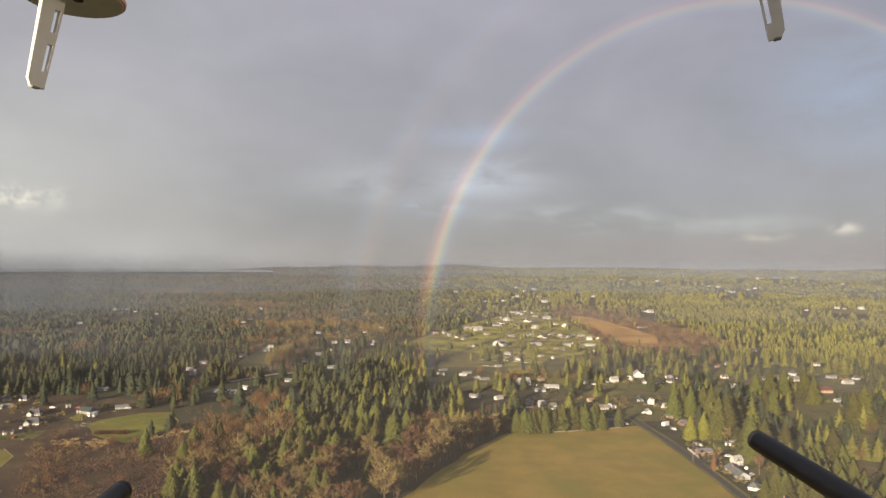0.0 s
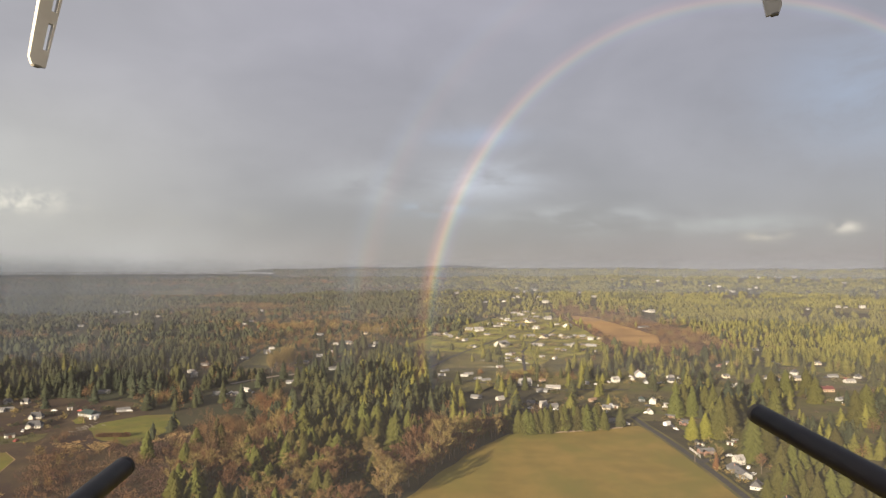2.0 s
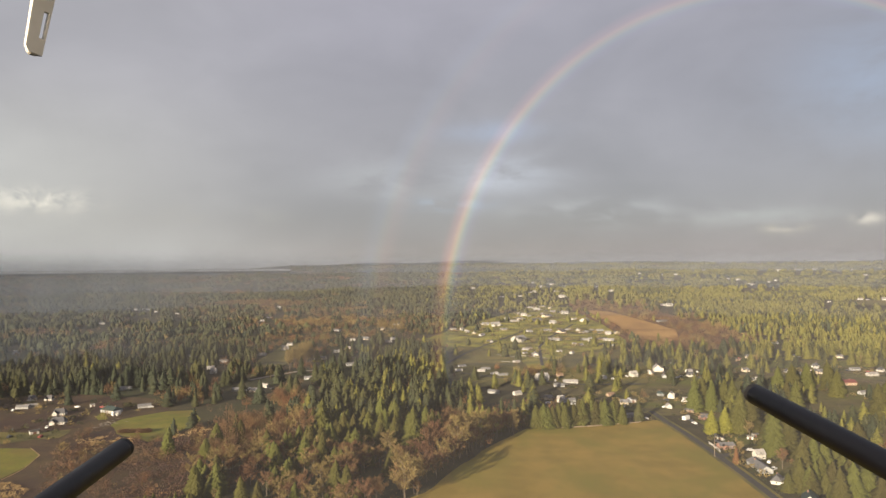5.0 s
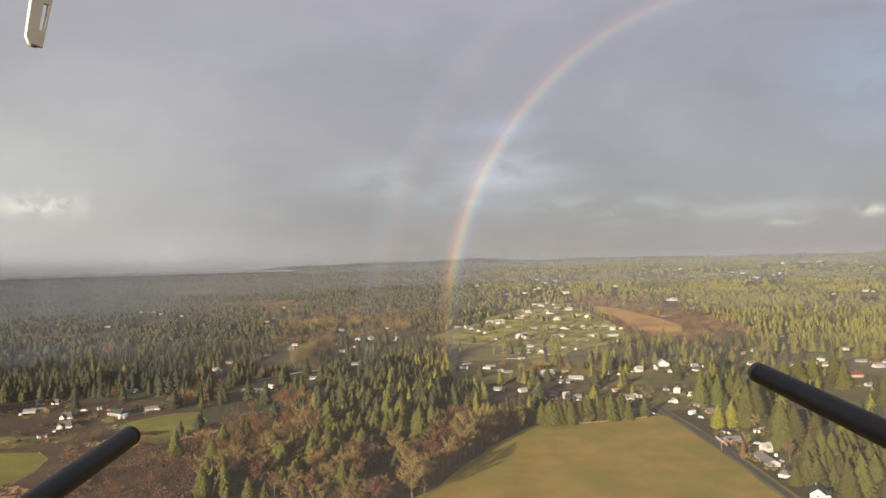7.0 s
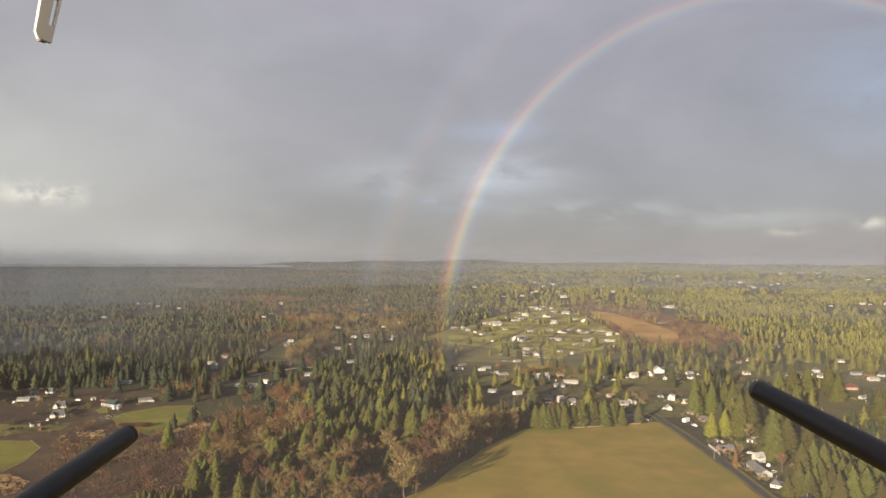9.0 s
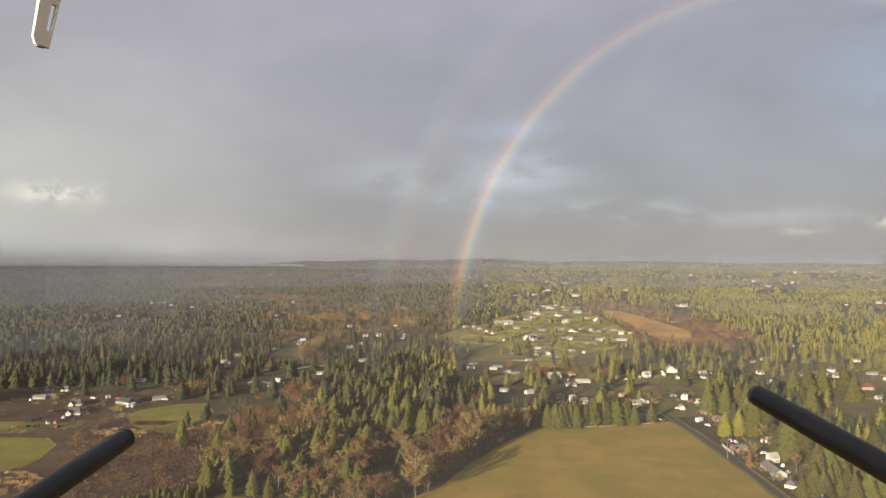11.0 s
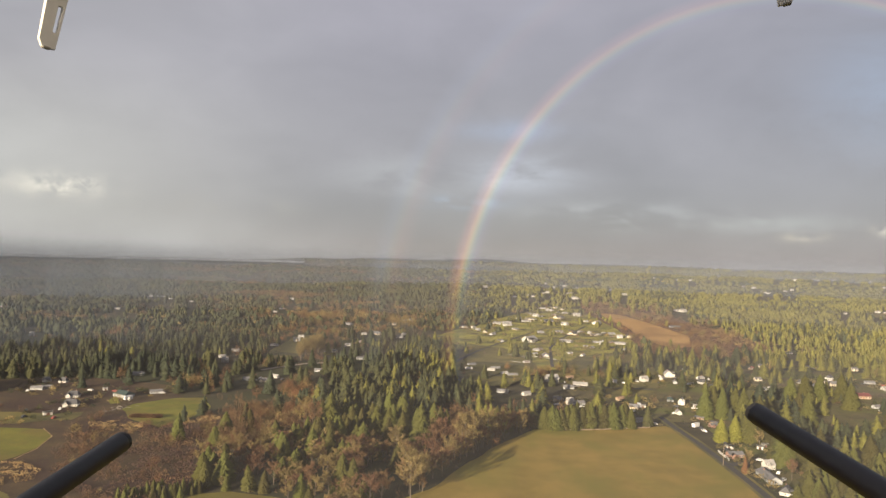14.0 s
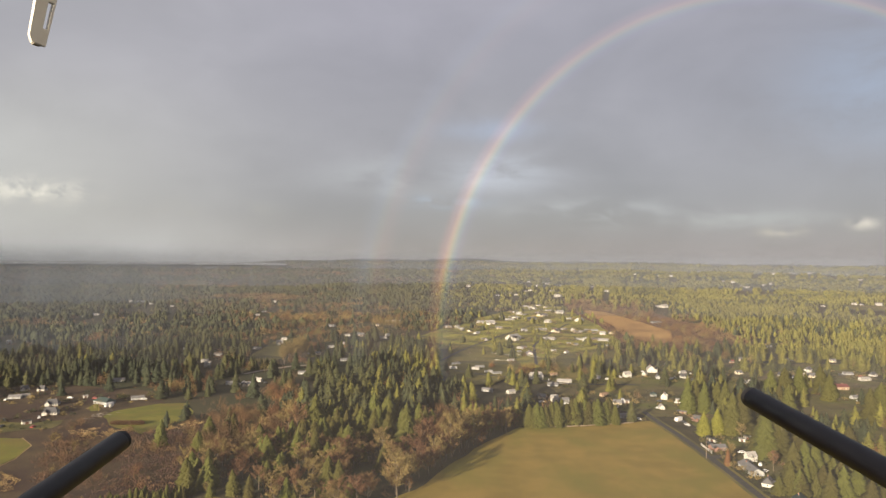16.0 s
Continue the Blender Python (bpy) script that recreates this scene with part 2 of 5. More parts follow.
def bow_material():
    m = bpy.data.materials.new("rainbow_light")
    m.use_nodes = True
    n = Nodes(m.node_tree)
    co = n.add("ShaderNodeTexCoord").outputs["Object"]
    sep = n.add("ShaderNodeSeparateXYZ")
    n.link(co, sep.inputs[0])
    r = n.math("SQRT", n.math("ADD", n.math("POWER", sep.outputs[0], 2.0), n.math("POWER", sep.outputs[2], 2.0)))

    def band(lo, hi, stops):
        ramp = n.add("ShaderNodeValToRGB")
        n.link(n.math("MULTIPLY", n.math("SUBTRACT", r, lo), 1.0 / (hi - lo)), ramp.inputs[0])
        e = ramp.color_ramp.elements
        while len(e) < len(stops):
            e.new(0.5)
        for el, (p, c) in zip(e, stops):
            el.position, el.color = p, (*c, 1.0)
        return ramp.outputs[0]

    first = band(0.912, 1.050, ((0.0, (0.0, 0.0, 0.0)), (0.42, (0.03, 0.03, 0.04)), (0.54, (0.10, 0.09, 0.20)), (0.63, (0.22, 0.36, 0.34)),
                              (0.69, (0.60, 0.55, 0.22)), (0.76, (0.95, 0.46, 0.18)), (0.83, (0.50, 0.16, 0.12)), (1.0, (0.0, 0.0, 0.0))))
    second = band(1.17, 1.29, ((0.0, (0.0, 0.0, 0.0)), (0.35, (0.16, 0.08, 0.06)), (0.5, (0.14, 0.14, 0.10)), (0.65, (0.08, 0.11, 0.16)), (1.0, (0.0, 0.0, 0.0))))
    both = n.mix(1.0, first, second, "ADD")
    # fainter towards the top of the arch, and against the dark land
    up = n.step(sep.outputs[2], 0.95, 0.28)
    power = n.math("MULTIPLY_ADD", up, 0.060, 0.048)
    power = n.math("MULTIPLY", power, n.math("MULTIPLY_ADD", n.step(sep.outputs[2], 0.12, 0.22), 0.62, 0.38))
    power = n.math("MULTIPLY", power, n.step(sep.outputs[2], -0.32, 0.02))
    e = n.add("ShaderNodeEmission")
    n.link(both, e.inputs[0])
    n.link(power, e.inputs[1])
    add = n.add("ShaderNodeAddShader")
    n.link(n.add("ShaderNodeBsdfTransparent").outputs[0], add.inputs[0])
    n.link(e.outputs[0], add.inputs[1])
    n.link(add.outputs[0], n.add("ShaderNodeOutputMaterial").inputs[0])
    return m


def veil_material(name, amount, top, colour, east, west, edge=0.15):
    """Haze put on a see-through diffuse sheet, thinning out upwards."""
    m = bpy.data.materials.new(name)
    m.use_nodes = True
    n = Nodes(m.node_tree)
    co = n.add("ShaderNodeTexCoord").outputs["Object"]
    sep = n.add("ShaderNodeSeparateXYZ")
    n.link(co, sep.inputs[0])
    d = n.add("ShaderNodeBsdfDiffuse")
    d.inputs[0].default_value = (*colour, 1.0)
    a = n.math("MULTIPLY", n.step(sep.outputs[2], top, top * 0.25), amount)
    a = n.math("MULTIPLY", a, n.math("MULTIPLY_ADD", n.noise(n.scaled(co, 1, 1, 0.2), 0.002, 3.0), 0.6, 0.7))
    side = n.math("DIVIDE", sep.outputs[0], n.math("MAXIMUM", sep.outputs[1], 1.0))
    a = n.math("MULTIPLY", a, n.math("MULTIPLY_ADD", n.step(side, edge, edge - 0.5), west - east, east), clamp=True)      # denser to the west, imitating the duller haze there
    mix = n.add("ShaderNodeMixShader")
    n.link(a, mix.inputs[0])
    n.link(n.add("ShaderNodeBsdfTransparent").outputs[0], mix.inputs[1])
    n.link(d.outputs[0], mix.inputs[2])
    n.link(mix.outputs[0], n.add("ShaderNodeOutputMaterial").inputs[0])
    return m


# ---------------------------------------------------------------- mesh helpers


def mesh_of(name, bm, material):
    me = bpy.data.meshes.new(name)
    bm.to_mesh(me)
    bm.free()
    me.materials.append(material)
    return me


def part(name, bm, material, parent, label="", m=None):
    ob = new(name, mesh_of(name, bm, material))
    ob.parent = parent
    if m is not None:
        ob.matrix_basis = m
    if label:
        tagged(ob, label=label)
    return ob


def shared(name, me, parent, m):
    ob = new(name, me)
    ob.parent = parent
    ob.matrix_basis = m
    return ob


def box(bm, x0, x1, y0, y1, z0, z1, bevel=0.0):
    g = bmesh.ops.create_cube(bm, size=1.0)
    bmesh.ops.transform(bm, verts=g["verts"], matrix=Matrix.Translation(((x0 + x1) / 2, (y0 + y1) / 2, (z0 + z1) / 2)) @ Matrix.Diagonal((x1 - x0, y1 - y0, z1 - z0, 1)))
    if bevel:
        edges = list({e for v in g["verts"] for e in v.link_edges})
        bmesh.ops.bevel(bm, geom=edges, offset=bevel, segments=2, affect="EDGES")
    return bm


def tube(bm, a, b, r0, r1, seg=12, caps=True):
    a, b = Vector(a), Vector(b)
    g = bmesh.ops.create_cone(bm, cap_ends=caps, segments=seg, radius1=r0, radius2=r1, depth=(b - a).length)
    turn = (b - a).to_track_quat("Z", "Y").to_matrix().to_4x4()
    bmesh.ops.transform(bm, verts=g["verts"], matrix=Matrix.Translation((a + b) / 2) @ turn)
    return bm


def soup(name, verts, faces, material):
    """A mesh from arrays: verts (n, 3), triangles (m, 3)."""
    me = bpy.data.meshes.new(name)
    verts, faces = np.asarray(verts, np.float32), np.asarray(faces, np.int32)
    me.vertices.add(len(verts))
    me.vertices.foreach_set("co", verts.ravel())
    me.loops.add(faces.size)
    me.loops.foreach_set("vertex_index", faces.ravel())
    me.polygons.add(len(faces))
    me.polygons.foreach_set("loop_start", np.arange(0, faces.size, 3, dtype=np.int32))
    me.update(calc_edges=True)
    me.materials.append(material)
    return me


def many(template, spots, rng):
    """Copies of a template (verts, faces) at spots (n rows of x, y, z, height, width), each turned at random, in one soup."""
    v, f = template
    n = len(spots)
    a = rng.random(n) * 6.283
    c, s = np.cos(a), np.sin(a)
    w = spots[:, 4]
    x = (v[None, :, 0] * c[:, None] - v[None, :, 1] * s[:, None]) * w[:, None] + spots[:, 0:1]
    y = (v[None, :, 0] * s[:, None] + v[None, :, 1] * c[:, None]) * w[:, None] + spots[:, 1:2]
    z = v[None, :, 2] * spots[:, 3:4] + spots[:, 2:3]
    vv = np.stack([x, y, z], 2).reshape(-1, 3)
    ff = (f[None] + (np.arange(n) * len(v))[:, None, None]).reshape(-1, 3)
    return vv, ff


def join(soups):
    vs, fs, k = [], [], 0
    for v, f in soups:
        vs.append(v)
        fs.append(f + k)
        k += len(v)
    return np.concatenate(vs), np.concatenate(fs)


# ---------------------------------------------------------------- the ground


def sstep(a, b, x):
    t = np.clip((x - a) / (b - a), 0, 1)
    return t * t * (3 - 2 * t)


def wave(x, y, s, k=0.0):
    """Smooth wandering between -1 and 1, with features of about s metres."""
    x, y = x / s, y / s
    return (np.sin(1.7 * x + 0.9 * y + k) + np.sin(-1.1 * x + 1.9 * y + 2.1 * k + 1.3) + np.sin(2.3 * x - 0.7 * y + 3.7 * k) + np.sin(0.6 * x + 2.6 * y + k * 1.7)) / 4


def height(x, y):
    r = np.hypot(x, y)
    az = np.degrees(np.arctan2(x, y))
    z = 70 * sstep(1200, 4600, r)
    z = z + sstep(1500, 2200, r) * (7 * wave(x, y, 420.0, 3.0) + 4 * wave(x, y, 170.0, 6.0)) * sstep(3900, 3400, r)
    bay = sstep(-12, -17, az) * sstep(-75, -60, az)                 # the arm of the sound
    far = 30 + 12 * wave(az, az * 0, 3.1) + 9 * sstep(-11, -3, az) * sstep(9, 3, az)
    z = z + (far * sstep(4000, 4850, r)) * (1 - bay)
    z = z - 40 * bay * sstep(3650, 4000, r) + 42 * bay * sstep(4600, 4900, r)
    return z


def build_ground():
    radii = np.concatenate([[0.0], np.geomspace(40, 1200, 24), np.linspace(1250, 4900, 60)])
    n = 288
    a = np.arange(n) * 2 * np.pi / n
    v = [(0, 0, 0)]
    for r in radii[1:]:
        x, y = r * np.sin(a), r * np.cos(a)
        v += list(zip(x, y, height(x, y)))
    f = [(0, 1 + (i + 1) % n, 1 + i) for i in range(n)]
    for k in range(len(radii) - 2):
        o, p = 1 + k * n, 1 + (k + 1) * n
        for i in range(n):
            j = (i + 1) % n
            f += [(o + i, o + j, p + j), (o + i, p + j, p + i)]
    ob = new("ground", soup("ground", v, f, FLOOR))
    tagged(ob, "damp brown forest floor rising gently to far hills", "ground", kind="structure")
    for p in ob.data.polygons:
        p.use_smooth = True


build_ground()


def inside(poly, x, y):
    x, y = np.asarray(x, float), np.asarray(y, float)
    hit = np.zeros(x.shape, bool)
    for (x0, y0), (x1, y1) in zip(poly, poly[1:] + poly[:1]):
        cut = (y0 > y) != (y1 > y)
        hit ^= cut & (x < (x1 - x0) * (y - y0) / ((y1 - y0) or 1e-9) + x0)
    return hit


def patch(name, poly, material, label, category, lift=0.12, rag=2.0, cuts=0):
    """A cover of grass that lies on the ground, with an uneven edge."""
    edge = []
    for (x0, y0), (x1, y1) in zip(poly, poly[1:] + poly[:1]):
        k = max(2, int(math.hypot(x1 - x0, y1 - y0) / 9))
        for i in range(k):
            x, y = x0 + (x1 - x0) * i / k, y0 + (y1 - y0) * i / k
            edge.append((x + rag * float(wave(x, y, 11.0)), y + rag * float(wave(x, y, 13.0, 2.0))))
    bm = bmesh.new()
    bm.faces.new([bm.verts.new((x, y, 0)) for x, y in edge])
    bmesh.ops.triangulate(bm, faces=bm.faces[:])
    if cuts:
        bmesh.ops.subdivide_edges(bm, edges=bm.edges[:], cuts=cuts, use_grid_fill=True)
    for v in bm.verts:
        v.co.z = float(height(v.co.x, v.co.y)) + lift
    bmesh.ops.recalc_face_normals(bm, faces=bm.faces[:])
    if bm.faces[:][0].normal.z < 0:
        bmesh.ops.reverse_faces(bm, faces=bm.faces[:])
    return tagged(new(name, mesh_of(name, bm, material)), label, category, kind="structure")


MEADOW_EDGE = [(52.6, 440.0), (33.4, 410.8), (21.8, 389.8), (4.8, 354.6), (-10.6, 319.7), (-40.0, 285.0), (-95.0, 230.0), (-130.0, 170.0), (210.0, 170.0), (175.0, 250.0), (150.1, 315.8), (150.2, 370.9), (147.7, 424.2), (145.1, 460.3), (121.5, 453.8), (81.6, 446.0)]
SIDE_MEADOW = [(-122.7, 299.1), (-102.7, 307.6), (-77.8, 301.9), (-52.6, 277.4), (-70.0, 200.0), (-200.0, 170.0), (-190.0, 230.0)]
LEFT_FIELD = [(-267.0, 401.9), (-249.3, 401.9), (-235.4, 387.5), (-228.6, 362.6), (-229.4, 345.2), (-243.7, 318.1), (-307.9, 401.9)]
WEST_FIELD = [(-284.3, 324.5), (-242.8, 327.8), (-221.3, 315.0), (-198.4, 293.0), (-173.3, 266.0), (-219.6, 250.6)]
LEFT_STRIP = [(-292.3, 440.0), (-270.0, 440.0), (-250.0, 447.6), (-244.9, 425.6), (-258.6, 421.4), (-272.9, 410.8), (-307.7, 410.8), (-329.6, 440.0)]
FARM_LAWN = [(-230.1, 458.7), (-229.3, 475.5), (-209.0, 499.2), (-187.2, 503.1), (-169.7, 463.6), (-176.1, 438.5), (-182.9, 413.4), (-197.4, 424.2), (-213.7, 435.6)]
FARM_YARD = [(-390.1, 545.4), (-315.5, 569.3), (-232.9, 545.4), (-204.8, 499.2), (-224.6, 453.8), (-255.7, 447.6), (-311.5, 435.6)]
FARM_PATCH = [(-252.9, 483.5), (-255.3, 499.7), (-240.3, 475.8), (-245.7, 472.7)]
DRIVE = [(151.0, 373.5), (156.5, 377.0), (165.1, 379.3)]
DARK_FIELD = [(-189.2, 649.0), (-212.3, 754.7), (-216.9, 901.4), (-196.6, 920.6), (-172.4, 729.2), (-178.0, 669.1)]
SLOPE_FIELD = [(-34.8, 933.8), (5.4, 1063.9), (41.2, 1014.1), (63.1, 954.4), (50.4, 901.4), (11.4, 842.9), (-16.7, 895.2)]
ESTATE = [(5.1, 998.5), (69.8, 1247.6), (225.1, 1600.0), (293.5, 1532.7), (276.0, 1180.0), (261.4, 940.6), (215.0, 842.9), (144.0, 786.7), (103.1, 683.2), (52.8, 649.0), (3.4, 669.1), (0.7, 811.2)]
MARSH_GRASS = [(309.7, 1455.9), (344.8, 1398.1), (355.5, 1212.3), (356.2, 1030.2), (314.7, 901.4), (281.3, 871.1), (267.6, 968.7), (290.4, 1138.6), (291.9, 1319.6)]
REEDS = [(329.4, 1799.4), (410.7, 1756.0), (447.8, 1527.3), (441.9, 1119.0), (441.6, 954.4), (354.8, 811.2), (272.2, 811.2), (245.2, 901.4), (266.6, 1100.0), (279.0, 1456.6)]
FAR_FIELD = [(979.2, 1613.8), (1054.4, 1587.0), (1070.6, 1475.8), (951.6, 1432.2), (904.3, 1480.0)]
FAR_STRIP = [(-931.0, 2269.7), (-819.6, 2347.3), (-745.9, 2157.1), (-857.2, 2089.8)]
YARDS = [(86.7, 655.6), (184.9, 690.4), (288.0, 729.2), (442.5, 729.2), (395.6, 545.4), (278.6, 384.0), (197.9, 326.1), (164.7, 326.1), (169.7, 395.7), (171.6, 475.5), (147.5, 475.5), (99.8, 545.4)]
TRACK_CLEAR = [(-171.4, 507.0), (-191.8, 639.4), (-132.5, 697.8), (-116.9, 630.1), (-135.8, 584.7), (-155.1, 532.0)]
SLOPE_CLEAR = [(-114.5, 877.0), (-31.5, 954.4), (64.0, 968.7), (49.9, 796.3), (10.0, 737.5), (-30.2, 811.2), (-95.4, 781.9)]
STRAW_NORTH = [(-230.3, 418.7), (-220.4, 427.0), (-200.9, 424.2), (-191.1, 410.8), (-201.7, 400.6), (-212.6, 395.7)]
STRAW_EAST = [(-175.3, 418.7), (-172.2, 447.6), (-157.4, 450.7), (-153.7, 429.8), (-162.2, 408.2)]
STRAW_WEST = [(-242.1, 334.5), (-224.6, 338.0), (-208.4, 332.8), (-195.8, 310.5), (-209.2, 303.3), (-227.4, 310.5)]
SCRUB_LAND = [(-366.9, 463.6), (-251.5, 453.8), (-233.4, 463.6), (-206.6, 428.4), (-176.4, 421.4), (-168.7, 458.7), (-146.7, 450.7), (-138.0, 384.0), (-125.9, 334.5), (-115.3, 299.8), (-94.6, 245.8), (-166.2, 210.0), (-293.1, 334.5)]
ROAD = [(149.5, 277.4), (151.1, 306.9), (152.2, 348.0), (152.6, 386.3), (151.8, 425.6), (149.8, 460.3), (149.7, 488.0)]
FARM_TRACK = [(-183.7, 630.1), (-172.7, 649.0), (-151.3, 676.0), (-130.4, 686.8)]
BACK_ROAD = [(-107.8, 883.0), (-65.1, 914.1), (-19.3, 947.4)]
ESTATE_STREET = [(101.1, 697.8), (119.3, 848.4), (144.3, 940.6), (220.0, 1148.7)]
EAST_LAWNS = [(97.8, 751.4), (156.1, 816.5), (215.1, 882.3), (220.9, 776.5), (207.6, 679.5), (175.3, 582.4), (144.3, 558.0), (117.4, 588.5), (97.2, 653.3)]
LOW_PLOTS = [(-2.0, 818.0), (19.1, 866.6), (58.1, 838.5), (83.2, 751.4), (86.0, 673.6), (47.3, 583.7), (10.3, 579.0), (-1.7, 664.4)]
STREET_WEST = [(2.5, 719.1), (25.6, 797.9), (56.5, 878.2), (90.3, 961.6), (143.9, 1090.0), (204.9, 1146.9), (240.1, 1107.1)]
STREET_EAST = [(95.4, 947.8), (140.1, 968.3), (182.4, 953.3), (229.1, 946.2)]
STREET_LOW = [(14.4, 654.5), (45.7, 628.9), (80.5, 610.6), (117.4, 588.5), (152.1, 588.1), (172.0, 587.8)]
POPLARS = [(-106.2, 1057.8), (-60.9, 1015.8)]
GOLD_GROVE = [(-159.4, 683.4), (-150.2, 701.9), (-145.5, 741.0), (-164.5, 800.2), (-171.0, 763.2)]
FIELD_PATH = [(-250.1, 403.1), (-235.1, 387.5), (-228.0, 361.6), (-228.1, 343.4)]
LEFT_WOOD = [(-966.6, 1290.3), (-373.2, 1318.4), (-170.8, 569.3), (-408.6, 545.4)]
ORANGE_WOOD = [(-458.1, 1526.8), (-115.3, 1619.0), (-95.4, 907.7), (-203.1, 907.7), (-263.1, 877.0)]
FIR_HILL = [(-138.4, 729.2), (-105.6, 865.3), (-2.9, 848.4), (7.4, 545.4), (-19.3, 421.4), (-48.7, 373.0), (-71.4, 352.7), (-91.9, 435.6)]
LOWER_WOOD = [(-131.5, 384.0), (-88.5, 395.7), (-46.5, 334.5), (-33.1, 271.5), (-104.5, 271.5)]
BROWN_WOOD = [(-159.0, 470.3), (-155.1, 532.0), (-142.0, 590.0), (-108.1, 569.3), (-87.1, 435.6), (-87.5, 384.0), (-114.8, 352.7), (-128.7, 334.5), (-154.3, 414.7)]
MEADOW_WOOD = [(-38.5, 277.4), (-58.9, 310.5), (-46.9, 384.0), (-19.3, 421.4), (6.8, 503.1), (36.0, 493.5), (52.6, 440.0), (21.5, 384.0), (-10.5, 318.1)]
RIGHT_FIRS = [(133.5, 729.2), (513.3, 772.6), (230.0, 296.3), (156.5, 277.4), (167.9, 384.0), (147.5, 475.5)]
RIGHT_FAR = [(969.8, 3510.3), (2404.6, 3097.6), (566.1, 729.2), (435.2, 940.6), (442.0, 1317.0)]
MARSH_WOOD = [(348.4, 1903.1), (469.3, 1752.6), (474.7, 998.5), (341.9, 781.9), (238.6, 877.0)]
MID_FIRS = [(-8.8, 2607.1), (546.5, 2985.4), (309.2, 1614.6), (69.8, 1247.6), (-3.4, 1014.1)]
ZONES = [(LEFT_WOOD, 0.62), (ORANGE_WOOD, 0.30), (FIR_HILL, 0.70), (LOWER_WOOD, 0.45), (BROWN_WOOD, 0.03), (MEADOW_WOOD, 0.27), (RIGHT_FIRS, 0.90), (RIGHT_FAR, 0.93), (MARSH_WOOD, 0.10), (MID_FIRS, 0.80)]

patch("meadow", MEADOW_EDGE, MEADOW, "wide tawny and olive winter meadow", "meadow", rag=1.2)
patch("meadow", SIDE_MEADOW, LAWN, "bright green mown field behind a row of young firs", "meadow", rag=1.0)
patch("lawn", LEFT_FIELD, LAWN, "bright green field with a rounded mown edge", "lawn", rag=0.6)
patch("field", WEST_FIELD, DULL_LAWN, "olive rough pasture behind pale reeds", "field")
patch("lawn", LEFT_STRIP, DULL_LAWN, "dull green rough grass by the farm houses", "lawn")
patch("lawn", FARM_LAWN, LAWN, "sunlit green lawn sloping to brown scrub", "lawn")
patch("lawn", FARM_YARD, SCRUB_FLOOR, "dark brown yard round the farm", "lawn", lift=0.06)
patch("lawn", FARM_PATCH, LAWN, "small yellow-green lawn beside the farm house", "lawn", lift=0.2, rag=0.4)
patch("field", DARK_FIELD, DULL_LAWN, "dark green narrow field between trees", "field")
patch("field", SLOPE_FIELD, LAWN, "bright green sloping field beside the housing estate", "field", lift=0.3)
patch("lawn", ESTATE, ESTATE_GRASS, "mown green lawns between the estate's white houses", "lawn", lift=0.9, cuts=3)
patch("lawn", EAST_LAWNS, DULL_LAWN, "olive lawns between trees and scattered houses", "lawn", lift=0.4, cuts=2)
patch("plots", LOW_PLOTS, DULL_LAWN, "dark brown open plots below the housing estate", "plots", lift=1.15, cuts=2)
patch("marsh", REEDS, REED, "red-brown dead reeds round the marsh", "marsh", lift=1.2, cuts=2)
patch("marsh", MARSH_GRASS, MARSH, "orange-brown dry marsh grass", "marsh", lift=2.2, cuts=2)
patch("field", FAR_FIELD, DULL_LAWN, "pale yellow-green far pasture", "field", lift=4.0, cuts=2)
patch("field", FAR_STRIP, DULL_LAWN, "pale far clearing among brown woods", "field", lift=4.0, cuts=2)
patch("scrub_ground", SCRUB_LAND, SCRUB_FLOOR, "purple-brown ground under winter scrub", "ground", lift=0.04)
patch("yard", YARDS, YARD_GRASS, "patchy grass and leaf litter between the houses", "yard", lift=0.05)


def band(name, line, width, material, label, category, lift):
    """A strip of road along a line."""
    bm = bmesh.new()
    pts = [Vector((x, y, 0)) for x, y in line]
    rows = []
    for i, p in enumerate(pts):
        d = (pts[min(i + 1, len(pts) - 1)] - pts[max(i - 1, 0)]).normalized()
        s = Vector((-d.y, d.x, 0)) * width / 2
        z = Vector((0, 0, float(height(p.x, p.y)) + lift))
        rows.append((bm.verts.new(p + s + z), bm.verts.new(p - s + z)))
    for (a, b), (c, d) in zip(rows, rows[1:]):
        bm.faces.new((a, c, d, b))
    bmesh.ops.recalc_face_normals(bm, faces=bm.faces[:])
    if bm.faces[:][0].normal.z < 0:
        bmesh.ops.reverse_faces(bm, faces=bm.faces[:])
    g = bmesh.ops.extrude_face_region(bm, geom=bm.faces[:])
    bmesh.ops.translate(bm, verts=[v for v in g["geom"] if isinstance(v, bmesh.types.BMVert)], vec=(0, 0, 0.05))
    return tagged(new(name, mesh_of(name, bm, material)), label, category, kind="structure")


band("verge", ROAD, 8.0, DULL_LAWN, "grass verge along the lane", "verge", 0.14)
band("road", ROAD, 3.9, ASPHALT, "dark asphalt lane along the meadow", "road", 0.18)
band("road", DRIVE, 5.5, ASPHALT, "dark asphalt drive turning off the lane", "road", 0.19)
band("road", FARM_TRACK, 5.0, GRAVEL, "pale gravel farm track beside a dark field", "road", 0.2)
band("road", BACK_ROAD, 6.0, ASPHALT, "grey road running past a sloping field", "road", 0.6)
band("road", ESTATE_STREET, 3.4, ASPHALT, "asphalt street through the housing estate", "road", 1.3)
band("road", STREET_WEST, 3.2, ASPHALT, "asphalt street climbing through the housing estate", "road", 1.5)
band("road", STREET_EAST, 3.0, ASPHALT, "asphalt street between rows of white houses", "road", 1.6)
band("road", STREET_LOW, 3.6, ASPHALT, "dark asphalt road below the housing estate", "road", 1.4)
